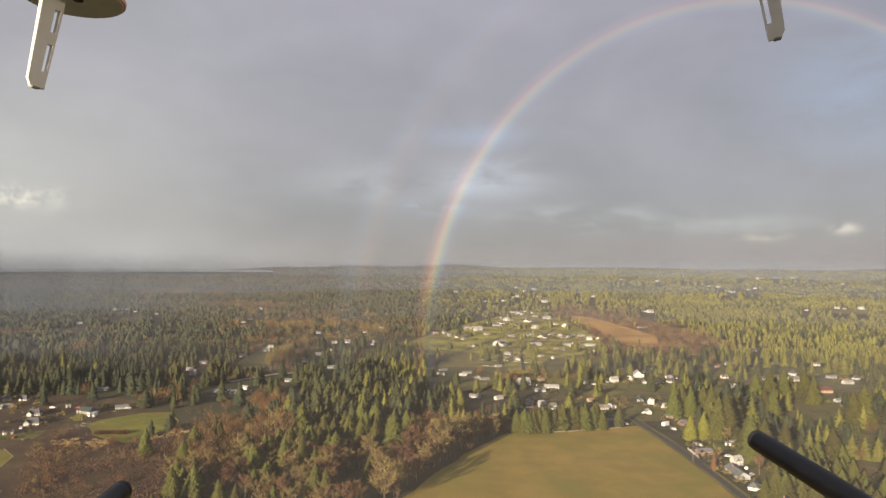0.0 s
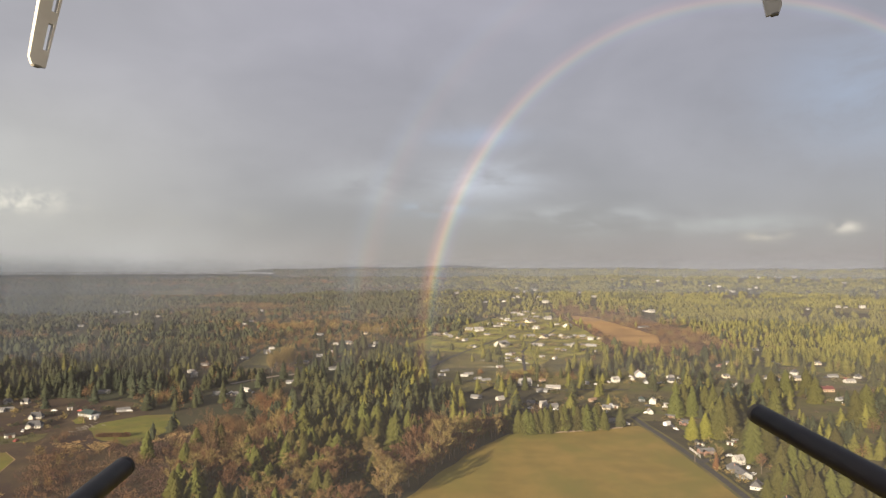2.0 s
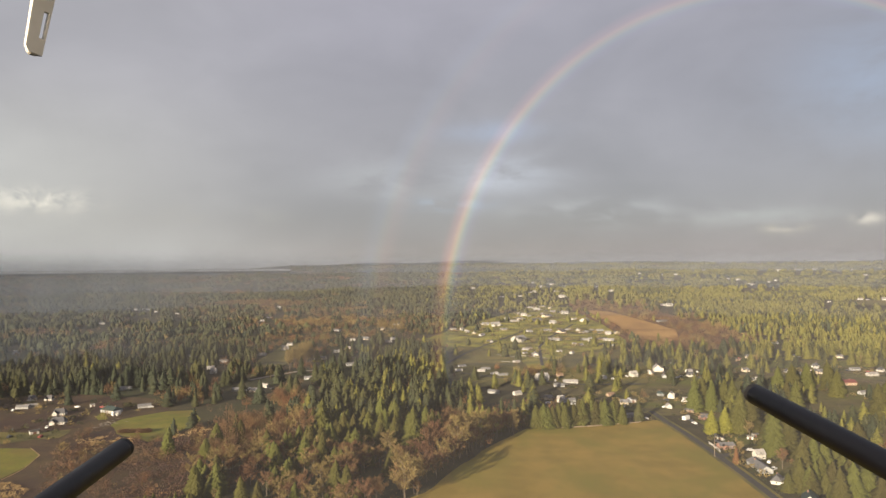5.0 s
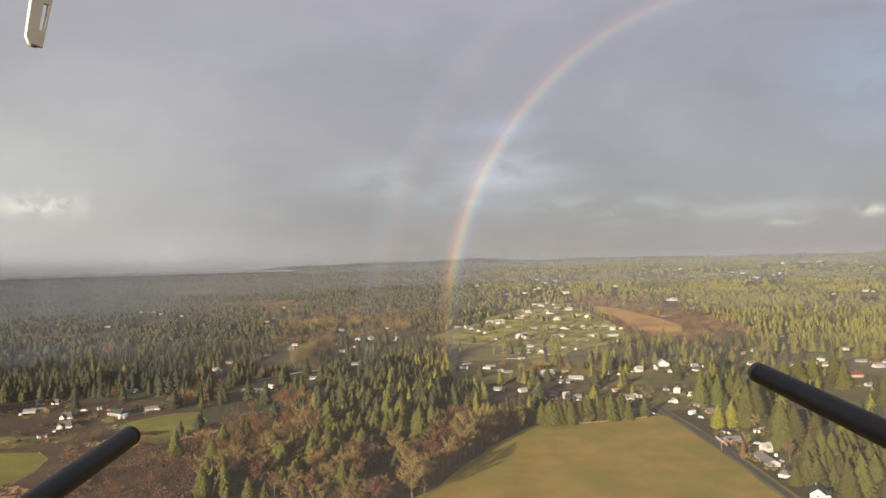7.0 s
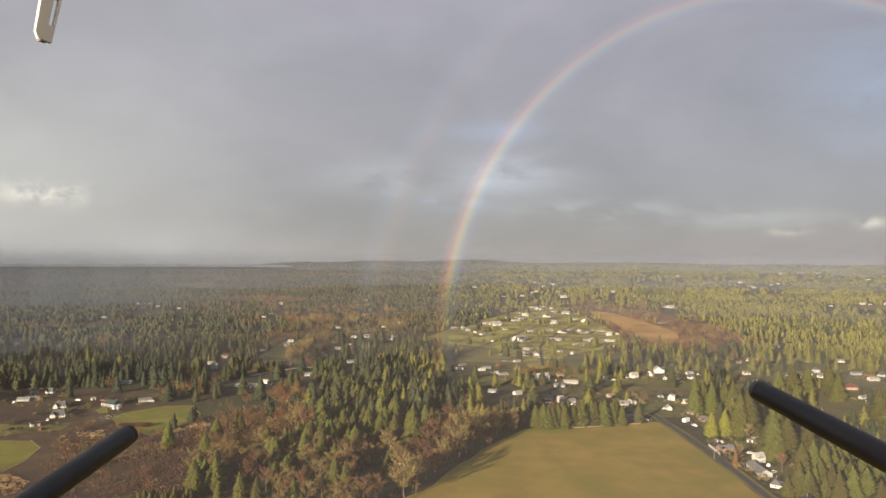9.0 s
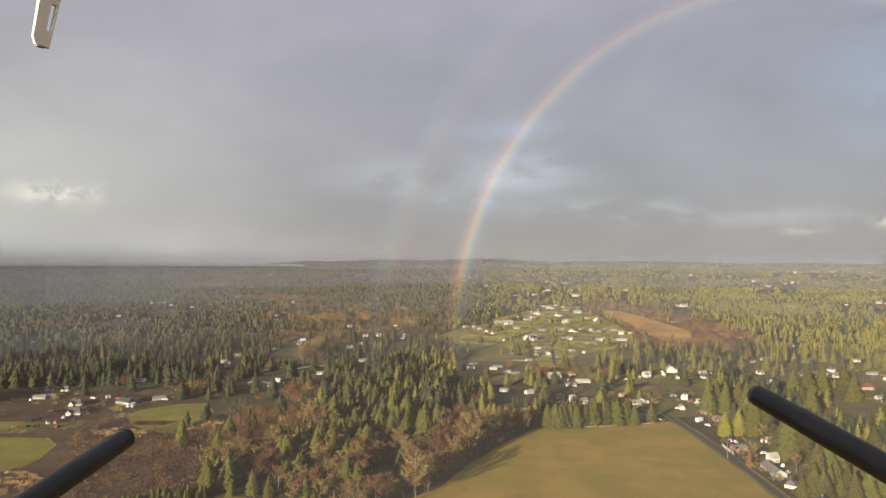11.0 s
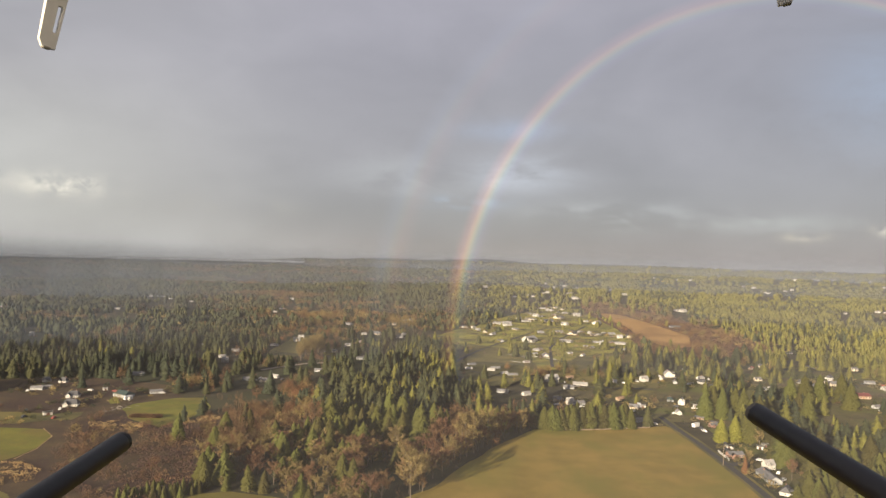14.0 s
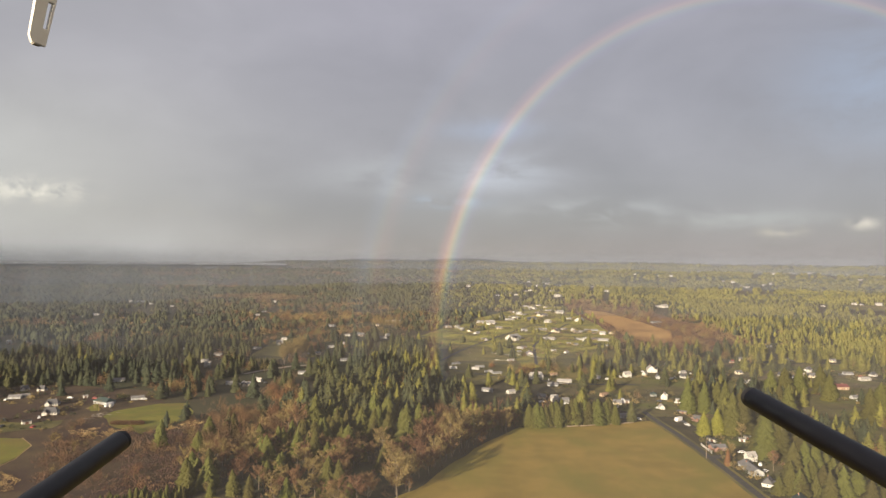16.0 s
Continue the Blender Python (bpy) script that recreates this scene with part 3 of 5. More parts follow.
band("footpath", FIELD_PATH, 0.5, STRAW, "pale strawy path round the mown field", "path", 0.1)

# the far arm of the sound
bm = bmesh.new()
ring = [(r * math.sin(radians(a)), r * math.cos(radians(a)), 71.5) for r, a in [(3500, -62), (3500, -50), (3500, -38), (3500, -26), (3500, -13), (4700, -13), (4880, -26), (4880, -38), (4880, -50), (4880, -62)]]
bm.faces.new([bm.verts.new(p) for p in ring])
bmesh.ops.recalc_face_normals(bm, faces=bm.faces[:])
tagged(new("water", mesh_of("water", bm, WATER)), "pale grey arm of the sound under cloud", "water", kind="structure")

# added sheets that imitate distance haze: reach, share of light taken, top, colour, thickness to the east and to the
# west, and where it begins to thicken
HAZE = (
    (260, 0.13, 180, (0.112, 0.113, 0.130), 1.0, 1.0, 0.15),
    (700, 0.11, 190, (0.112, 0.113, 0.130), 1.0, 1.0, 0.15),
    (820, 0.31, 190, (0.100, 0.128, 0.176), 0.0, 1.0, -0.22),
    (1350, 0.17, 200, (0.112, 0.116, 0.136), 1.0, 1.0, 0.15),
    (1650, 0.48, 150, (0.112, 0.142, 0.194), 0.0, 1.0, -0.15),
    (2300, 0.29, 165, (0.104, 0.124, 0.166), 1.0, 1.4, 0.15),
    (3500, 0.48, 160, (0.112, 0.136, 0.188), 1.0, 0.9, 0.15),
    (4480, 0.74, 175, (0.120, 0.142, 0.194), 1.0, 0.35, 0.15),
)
for veil_r, veil_amount, veil_top, *veil_look in HAZE:
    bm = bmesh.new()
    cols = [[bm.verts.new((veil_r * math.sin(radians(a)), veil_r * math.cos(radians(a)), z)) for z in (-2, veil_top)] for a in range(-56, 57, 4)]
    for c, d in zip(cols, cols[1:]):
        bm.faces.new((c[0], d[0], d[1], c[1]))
    tagged(new("rain_curtain", mesh_of("rain_curtain", bm, veil_material("rain_curtain", veil_amount, veil_top, *veil_look))), "thin see-through sheet that imitates distance haze", "rain", kind="structure")

# the rainbow, a flat elliptical arch placed and shaped to fit the camera's view
BOW = 600.0
bow = tagged(new("rainbow"), "bright rainbow with a faint second bow against rain cloud", "rainbow")
bow_light = bow_material()
for bow_name, r0, r1 in (("primary_bow", 0.86, 1.07), ("secondary_bow", 1.15, 1.31)):
    bm = bmesh.new()
    arcs = []
    for k in range(97):
        a = radians(-22 + 224 * k / 96)
        arcs.append([bm.verts.new((r * math.cos(a), 0, r * math.sin(a))) for r in (r0, r1)])
    for p, q in zip(arcs, arcs[1:]):
        bm.faces.new((p[0], p[1], q[1], q[0]))
    part(bow_name, bm, bow_light, bow, "faint outer bow in reversed colours" if r0 > 1 else "")
bow.location, bow.scale = (0.5027 * BOW, BOW, H - 0.1327 * BOW), (0.5016 * BOW, 1.0, 0.5339 * BOW)

# ---------------------------------------------------------------- houses


def window_at(parent, x, y, z, w, h, turn):
    m = pose(x, y, z, 0, 0, turn)
    bm = bmesh.new()
    for a in ((-w / 2 - 0.12, -w / 2, -h / 2 - 0.12, h / 2 + 0.12), (w / 2, w / 2 + 0.12, -h / 2 - 0.12, h / 2 + 0.12), (-w / 2, w / 2, h / 2, h / 2 + 0.12), (-w / 2, w / 2, -h / 2 - 0.12, -h / 2)):
        box(bm, a[0], a[1], -0.08, 0.02, a[2], a[3])
    fr = part("window", bm, WHITE, parent, m=m)
    part("pane", box(bmesh.new(), -w / 2, w / 2, -0.03, 0.02, -h / 2, h / 2), PANE, fr)


def house(label, length, depth, wall_h, pitch, wall, roof, storeys=1, wing=0.0, chimney=True, hip=0.0):
    """A gabled house at the origin, ridge along x, front to -y."""
    base = new("house")
    base.empty_display_size = 1.0
    tagged(base, label, "house", "houses among the trees")
    rise = depth / 2 * math.tan(radians(pitch))
    bm = bmesh.new()
    v = [bm.verts.new(p) for p in ((-length / 2, -depth / 2, -0.5), (length / 2, -depth / 2, -0.5), (length / 2, depth / 2, -0.5), (-length / 2, depth / 2, -0.5),
                                  (-length / 2, -depth / 2, wall_h), (length / 2, -depth / 2, wall_h), (length / 2, depth / 2, wall_h), (-length / 2, depth / 2, wall_h),
                                  (-length / 2 + hip, 0, wall_h + rise), (length / 2 - hip, 0, wall_h + rise))]
    for q in ((0, 1, 5, 4), (1, 2, 6, 9, 5), (2, 3, 7, 6), (3, 0, 4, 8, 7)) if not hip else ((0, 1, 5, 4), (1, 2, 6, 5), (2, 3, 7, 6), (3, 0, 4, 7)):
        bm.faces.new([v[i] for i in q])
    if wing:
        box(bm, -length * 0.42, -length * 0.42 + wing, -depth / 2 - wing * 0.6, -depth / 2 + 0.1, -0.5, wall_h - 0.1)
    part("wall", bm, wall, base)
    over, th = 0.6, 0.22
    bm = bmesh.new()
    for s in (-1, 1):
        y0, z0 = s * (depth / 2 + over), wall_h - over * math.tan(radians(pitch))
        top = wall_h + rise + 0.02
        q = [(-length / 2 - over, y0, z0), (length / 2 + over, y0, z0), (length / 2 + over - hip, 0, top), (-length / 2 - over + hip, 0, top)]
        lo = [bm.verts.new(p) for p in q]
        hi = [bm.verts.new((p[0], p[1], p[2] + th)) for p in q]
        bm.faces.new(lo), bm.faces.new(hi)
        for i in range(4):
            bm.faces.new((lo[i], lo[(i + 1) % 4], hi[(i + 1) % 4], hi[i]))
    if hip:
        for s in (-1, 1):
            z0 = wall_h - over * math.tan(radians(pitch)) + th
            q = [(s * (length / 2 + over), -depth / 2 - over, z0), (s * (length / 2 + over), depth / 2 + over, z0), (s * (length / 2 + over - hip), 0, wall_h + rise + 0.02 + th)]
            bm.faces.new([bm.verts.new(p) for p in q])
    bmesh.ops.recalc_face_normals(bm, faces=bm.faces[:])
    part("roof", bm, roof, base)
    if wing:
        x0, x1, yy = -length * 0.42 - 0.4, -length * 0.42 + wing + 0.4, -depth / 2 - wing * 0.6 - 0.5
        bm = bmesh.new()
        a = [bm.verts.new(p) for p in ((x0, yy, wall_h - 0.1), ((x0 + x1) / 2, yy, wall_h + rise * 0.7), (x1, yy, wall_h - 0.1), (x0, -0.5, wall_h - 0.1), ((x0 + x1) / 2, -0.2, wall_h + rise * 0.7), (x1, -0.5, wall_h - 0.1))]
        bm.faces.new((a[0], a[1], a[4], a[3])), bm.faces.new((a[1], a[2], a[5], a[4]))
        bmesh.ops.solidify(bm, geom=bm.faces[:], thickness=0.2)
        part("wing_roof", bm, roof, base)
        bm = bmesh.new()
        bm.faces.new([bm.verts.new(p) for p in ((x0 + 0.4, yy + 0.49, wall_h - 0.1), (x1 - 0.4, yy + 0.49, wall_h - 0.1), ((x0 + x1) / 2, yy + 0.49, wall_h + rise * 0.62))])
        bmesh.ops.solidify(bm, geom=bm.faces[:], thickness=0.15)
        part("gable", bm, wall, base)
    if chimney:
        part("chimney", box(bmesh.new(), length * 0.22, length * 0.22 + 0.9, depth * 0.08, depth * 0.08 + 0.7, wall_h, wall_h + rise + 0.9, 0.03), BRICK, base)
    fy = -depth / 2
    part("door", box(bmesh.new(), 0.2, 1.2, fy - 0.06, fy + 0.05, 0, 2.1, 0.02), DOOR, base)
    for s in range(storeys):
        z = 1.5 + 2.7 * s
        for wx in (-length * 0.36, -length * 0.14, length * 0.2, length * 0.38):
            if not (wing and s == 0 and wx < -length * 0.1):
                window_at(base, wx, fy, z, 1.5, 1.2, 0)
        window_at(base, -length / 2, 0.0, z, 1.4, 1.2, -90)
        window_at(base, length / 2, 0.0, z, 1.4, 1.2, 90)
    return base


def shed(label, length, depth, wall_h, wall, roof):
    base = tagged(new("shed"), label, "shed", "sheds and barns")
    part("wall", box(bmesh.new(), -length / 2, length / 2, -depth / 2, depth / 2, -0.3, wall_h), wall, base)
    bm = bmesh.new()
    a = [bm.verts.new(p) for p in ((-length / 2 - 0.4, -depth / 2 - 0.4, wall_h), (length / 2 + 0.4, -depth / 2 - 0.4, wall_h), (length / 2 + 0.4, 0, wall_h + depth * 0.22), (-length / 2 - 0.4, 0, wall_h + depth * 0.22),
                                    (length / 2 + 0.4, depth / 2 + 0.4, wall_h), (-length / 2 - 0.4, depth / 2 + 0.4, wall_h))]
    bm.faces.new((a[0], a[1], a[2], a[3])), bm.faces.new((a[3], a[2], a[4], a[5])), bm.faces.new((a[1], a[4], a[2])), bm.faces.new((a[0], a[3], a[5]))
    bmesh.ops.solidify(bm, geom=bm.faces[:], thickness=0.15)
    part("roof", bm, roof, base)
    part("door", box(bmesh.new(), -1.2, 1.2, -depth / 2 - 0.06, -depth / 2 + 0.04, 0, 2.3), DOOR, base)
    return base


MODELS = dict(
    white_long=house("long white bungalow with a pale roof", 18, 10, 2.9, 27, WHITE, PALE_ROOF),
    white_two=house("tall gabled white house with a pale roof", 14, 11, 4.6, 36, WHITE, PALE_ROOF, 1, 5.0),
    cream=house("cream house with a grey shingle roof", 16, 11, 2.8, 30, CREAM, SHINGLE, 1, 5.0),
    grey_long=house("long low house with a grey shingle roof", 23, 10, 2.7, 25, GREY, SHINGLE),
    brick=house("red-brick house with a light grey roof", 15, 9, 3.0, 24, BRICK, SHINGLE, 1, 5.0),
    white_dark=house("white gabled house with a dark hip roof", 15, 12, 2.8, 34, WHITE, DARK_ROOF, 1, 5.0, True, 3.0),
    brown=house("tan house with a brown shingle roof", 17, 9, 3.0, 22, TAN, BROWN_ROOF),
    red=house("house with a bright red roof", 16, 10, 3.2, 26, TAN, RED_ROOF),
    green=house("dark farm house with a wide green roof", 19, 13, 3.2, 24, GREY, GREEN_ROOF, 1, 0, True, 3.0),
    white_green=house("white gabled house with a dark green roof", 15, 11, 2.8, 32, WHITE, GREEN_ROOF, 1, 5.0),
    white_shed=shed("small white shed beside a house", 6, 5, 2.6, WHITE, PALE_ROOF),
    grey_shed=shed("weathered wooden shed beside a house", 8, 5, 2.5, WOOD, SHINGLE),
)
for m_ob in MODELS.values():
    m_ob.location = (0, 0, -400)      # patterns, taken away once all copies stand

ESTATE_NEAR = [
    (54.1, 984.1, 8.3), (84.1, 1128.5, 13.4), (94.5, 1063.9, 7.2), (62.6, 902.4, 6.9), (129.8, 1029.4, 8.7), (100.6, 914.4, 15.5),
    (155.8, 1045.6, 8.0), (99.4, 822.2, 7.0), (104.6, 777.9, 11.9), (188.8, 1167.6, 8.9), (177.2, 1021.1, 13.8), (194.6, 1054.1, 6.3),
    (151.9, 920.3, 12.5), (205.5, 1037.2, 5.3), (207.5, 1012.9, 6.9), (216.9, 1020.5, 8.6), (238.8, 1036.6, 10.5), (241.3, 989.2, 6.7),
    (256.9, 1004.2, 8.5), (223.4, 912.9, 10.8), (191.5, 919.7, 7.8), (198.1, 907.1, 9.2), (175.7, 865.1, 5.1), (213.8, 853.2, 4.3),
    (150.0, 791.5, 4.7),
]
ESTATE_FAR = [
    (13.7, 1073.8, 7.3), (27.1, 1064.5, 5.4), (33.7, 1047.4, 7.1), (43.8, 1014.7, 6.9), (74.8, 1148.2, 17.5), (117.1, 1257.9, 7.5),
    (126.2, 1211.6, 12.3), (142.6, 1257.2, 10.7), (152.4, 1384.5, 7.0), (157.8, 1331.2, 9.0), (165.2, 1318.2, 8.9), (165.6, 1222.1, 18.6),
    (197.1, 1530.9, 10.4), (200.4, 1469.4, 12.5), (198.5, 1370.2, 5.8), (199.0, 1305.3, 15.5), (230.6, 1425.1, 9.7), (245.8, 1368.6, 11.6),
    (242.5, 1396.6, 9.5), (230.2, 1561.3, 7.9), (240.3, 1244.2, 8.4), (250.9, 1199.0, 12.2), (214.8, 1546.1, 7.9), (237.3, 1514.2, 7.7),
]
VALLEY_FAR = [
    (394.9, 2477.2, 29.4), (374.5, 2276.8, 15.4), (355.8, 2119.4, 14.4), (327.3, 2021.4, 10.3), (326.0, 1857.9, 12.6), (340.6, 1877.3, 9.5),
    (424.3, 2394.2, 16.2), (337.5, 2551.3, 8.6), (288.1, 2206.9, 9.4), (268.7, 2085.4, 10.6), (283.8, 2106.0, 8.9), (210.1, 2015.5, 10.2),
    (220.2, 1924.5, 11.4), (339.4, 2327.4, 9.9), (539.0, 2370.8, 20.1), (521.9, 2099.9, 21.4), (92.5, 2224.8, 11.3), (162.6, 1900.2, 9.7),
    (509.5, 1564.0, 13.3), (519.7, 1547.0, 11.8), (384.1, 1185.9, 16.1),
]
TOWN_FAR = [
    (986.0, 3023.6, 25.6), (1037.6, 2994.0, 12.7), (1097.7, 3121.2, 13.2), (1274.1, 3407.7, 14.4), (1275.5, 3291.6, 11.2), (919.6, 3148.4, 10.7),
    (1131.0, 2656.6, 13.5), (1116.5, 2541.0, 10.8), (1040.6, 2305.9, 5.9), (1038.0, 2270.3, 7.7), (1014.8, 2203.1, 7.5), (1055.6, 2266.3, 5.8),
    (1136.3, 2340.8, 9.9), (1182.6, 2385.9, 8.1), (1572.4, 3337.5, 14.1), (1632.7, 3403.7, 11.5), (1549.3, 3097.8, 21.0), (1728.6, 3287.8, 13.9),
    (1694.4, 3181.3, 13.5), (1766.4, 3188.6, 16.2), (1871.0, 3326.0, 11.3), (1891.3, 3192.3, 10.8), (1912.3, 3128.4, 10.6), (1679.7, 2662.7, 11.3),
]
LEFT_FAR = [
    (-630.9, 1227.1, 10.4), (-634.7, 1195.6, 5.1), (-530.4, 824.6, 4.2), (-706.5, 1555.9, 6.6), (-692.1, 1555.9, 5.3), (-712.1, 1539.8, 6.5),
    (-576.9, 1438.3, 6.1), (-647.0, 1494.2, 5.1), (-797.9, 2829.2, 12.0), (-344.9, 1262.3, 6.4), (-351.5, 1335.8, 9.1), (-392.5, 1582.2, 8.0),
    (-297.5, 787.4, 5.3), (-247.6, 746.6, 6.3), (-232.4, 670.5, 6.5), (-245.3, 699.0, 5.0), (-218.5, 800.7, 5.4), (-202.7, 846.8, 8.0),
    (-207.7, 893.0, 7.0),
]
LEFT_FARM = [
    (-283.6, 491.7, 9.2), (-268.8, 464.1, 10.2), (-273.7, 518.5, 3.5), (-324.2, 512.9, 4.3), (-320.2, 516.7, 4.4), (-336.6, 544.6, 2.8),
    (-322.3, 544.3, 2.3), (-268.4, 436.5, 5.9), (-280.7, 587.4, 3.0), (-231.3, 514.1, 5.2),
]
MID_LEFT = [
    (-175.2, 1076.2, 14.6), (-130.5, 943.4, 7.2), (-113.9, 950.5, 12.9), (-77.9, 922.9, 9.4), (-72.9, 950.0, 9.7), (-79.1, 1171.0, 7.9),
    (-90.9, 1171.0, 6.0), (-132.7, 819.9, 6.3), (-138.8, 762.7, 3.9), (-100.9, 716.6, 10.9), (-120.7, 851.7, 4.3), (-102.4, 1093.2, 5.6),
    (-129.1, 633.6, 3.2), (-160.4, 593.9, 3.5), (-164.9, 573.4, 6.8), (-179.6, 578.7, 5.9),
]
MEADOW_HOUSES = [
    (89.5, 619.5, 11.6), (99.5, 586.1, 5.0), (111.9, 599.1, 13.2), (108.8, 637.3, 4.3), (82.0, 533.4, 5.0), (90.0, 522.7, 5.8),
    (96.7, 522.7, 7.1), (146.1, 621.7, 6.8), (134.2, 544.0, 6.9), (137.3, 514.1, 5.2), (177.9, 633.6, 7.5), (131.4, 471.4, 8.8),
]
LANE_HOUSES = [
    (163.4, 392.0, 9.5), (164.9, 353.0, 18.0), (173.0, 371.0, 6.2), (163.1, 330.5, 7.5), (164.2, 303.5, 10.5), (178.0, 463.0, 6.5),
    (166.8, 413.0, 5.5), (186.3, 411.0, 4.0),
]
LANE_KINDS = (("brick", 8), ("grey_long", 87), ("white_two", 12), ("white_dark", 55), ("white_green", 62), ("brick", 20), ("grey_shed", 75), ("white_shed", -20))
CORNER_HOUSES = [
    (210.6, 665.5, 11.3), (198.4, 645.8, 6.0), (205.8, 630.0, 8.0), (174.9, 545.9, 8.3), (179.9, 534.7, 5.9), (166.5, 500.0, 7.2),
    (240.6, 708.8, 4.8),
]
EAST_HOUSES = [
    (336.2, 748.3, 5.7), (427.6, 867.6, 8.8), (238.5, 655.2, 5.0), (232.0, 632.9, 7.5), (294.8, 657.9, 7.2), (275.0, 605.7, 6.7),
    (285.5, 608.5, 6.7), (376.6, 681.1, 8.1), (357.1, 644.0, 10.9), (339.0, 634.7, 4.3), (331.5, 602.6, 5.1), (331.6, 647.7, 6.6),
    (388.8, 747.9, 4.4), (403.6, 659.8, 9.5), (400.0, 627.8, 10.6), (424.4, 653.0, 7.2), (437.4, 742.7, 6.3), (339.4, 544.0, 4.1),
]
ESTATE_LOW = [
    (47.6, 647.3, 5.5), (55.2, 641.0, 6.5), (35.9, 664.0, 5.6), (17.1, 696.2, 4.7), (13.6, 667.8, 5.7), (40.7, 677.9, 5.2),
    (76.9, 722.4, 3.7), (40.1, 559.0, 2.4), (59.2, 551.9, 2.3),
]
TOWN_EAST = [
    (917.7, 1596.9, 5.4), (1020.1, 1640.8, 11.1), (1037.8, 1639.9, 8.3), (1077.4, 1636.1, 13.9), (1068.4, 1608.0, 8.2),
]
RED_HOUSE = [(349.8, 584.7, 14.9)]
GREEN_FARM = [(-249.2, 499.2, 14.4)]
SHEDS = [
    (191.8, 416.0, 0), (181.7, 470.3, 0), (187.9, 525.5, 0), (189.3, 441.5, 0), (167.9, 409.5, 0), (318.9, 729.2, 0),
    (326.1, 569.3, 0), (176.9, 484.3, 0), (145.6, 519.2, 0),
]

STANDING = []


def settle(rows, kinds, turn0=0.0, size=0.62, wobble=22, grow=1.0):
    """Stand a cluster of houses: rows of x, y and length; 0 keeps the pattern's own length."""
    for i, (x, y, length) in enumerate(rows):
        ob = MODELS[kinds[i % len(kinds)]]
        own = max(c.dimensions.x for c in ob.children)
        k = size if not length else max(0.40, min(1.6, grow * length / own))
        turn = turn0 + wobble * math.sin(i * 2.4 + x * 0.01)
        copy_thing(ob, Matrix.Translation((x, y, float(height(x, y)))) @ pose(0, 0, 0, 0, 0, turn) @ Matrix.Diagonal((k, k * 0.9, 0.42 + 0.42 * k, 1)))
        STANDING.append((x, y))


bpy.context.view_layer.update()
settle(ESTATE_NEAR, ('white_long', 'white_two', 'cream', 'white_long'), 20, wobble=65, grow=1.3)
settle(ESTATE_FAR, ('white_long', 'white_two', 'white_long', 'cream'), 20, wobble=65, grow=1.3)
settle(VALLEY_FAR, ('white_long', 'white_two', 'grey_long'), 0, wobble=22, grow=1.3)
settle(TOWN_FAR, ('white_long', 'white_two', 'white_long'), 0, wobble=22, grow=1.3)
settle(LEFT_FAR, ('white_long', 'grey_long', 'white_two'), 10, wobble=22)
settle(LEFT_FARM, ('white_dark', 'white_dark', 'white_shed', 'grey_long', 'grey_long'), 20, wobble=22)
settle(MID_LEFT, ('grey_long', 'white_long', 'cream'), -5, wobble=22)
settle(MEADOW_HOUSES, ('white_two', 'grey_long', 'white_long', 'brown', 'cream'), 0, wobble=22)
for lane_row, (lane_kind, lane_turn) in zip(LANE_HOUSES, LANE_KINDS):
    settle([lane_row], (lane_kind,), lane_turn, wobble=0)
settle(CORNER_HOUSES, ('white_two', 'white_long', 'grey_long', 'green'), 70, wobble=12)
settle(EAST_HOUSES, ('cream', 'grey_long', 'white_long', 'white_dark'), 12, wobble=22)
settle(ESTATE_LOW, ('white_long', 'grey_long'), 10, wobble=30)
settle(TOWN_EAST, ('white_long', 'white_two'), 0, wobble=22)
settle(RED_HOUSE, ('red',), 10)
settle(GREEN_FARM, ('green',), -12)
settle(SHEDS, ('white_shed', 'grey_shed'), -30)
settle([(x + 13 * math.sin(x * 0.7), y + 14, 0) for x, y, length in ESTATE_NEAR + ESTATE_FAR], ('white_shed', 'grey_shed'), 15, size=0.9)

# ---------------------------------------------------------------- trees


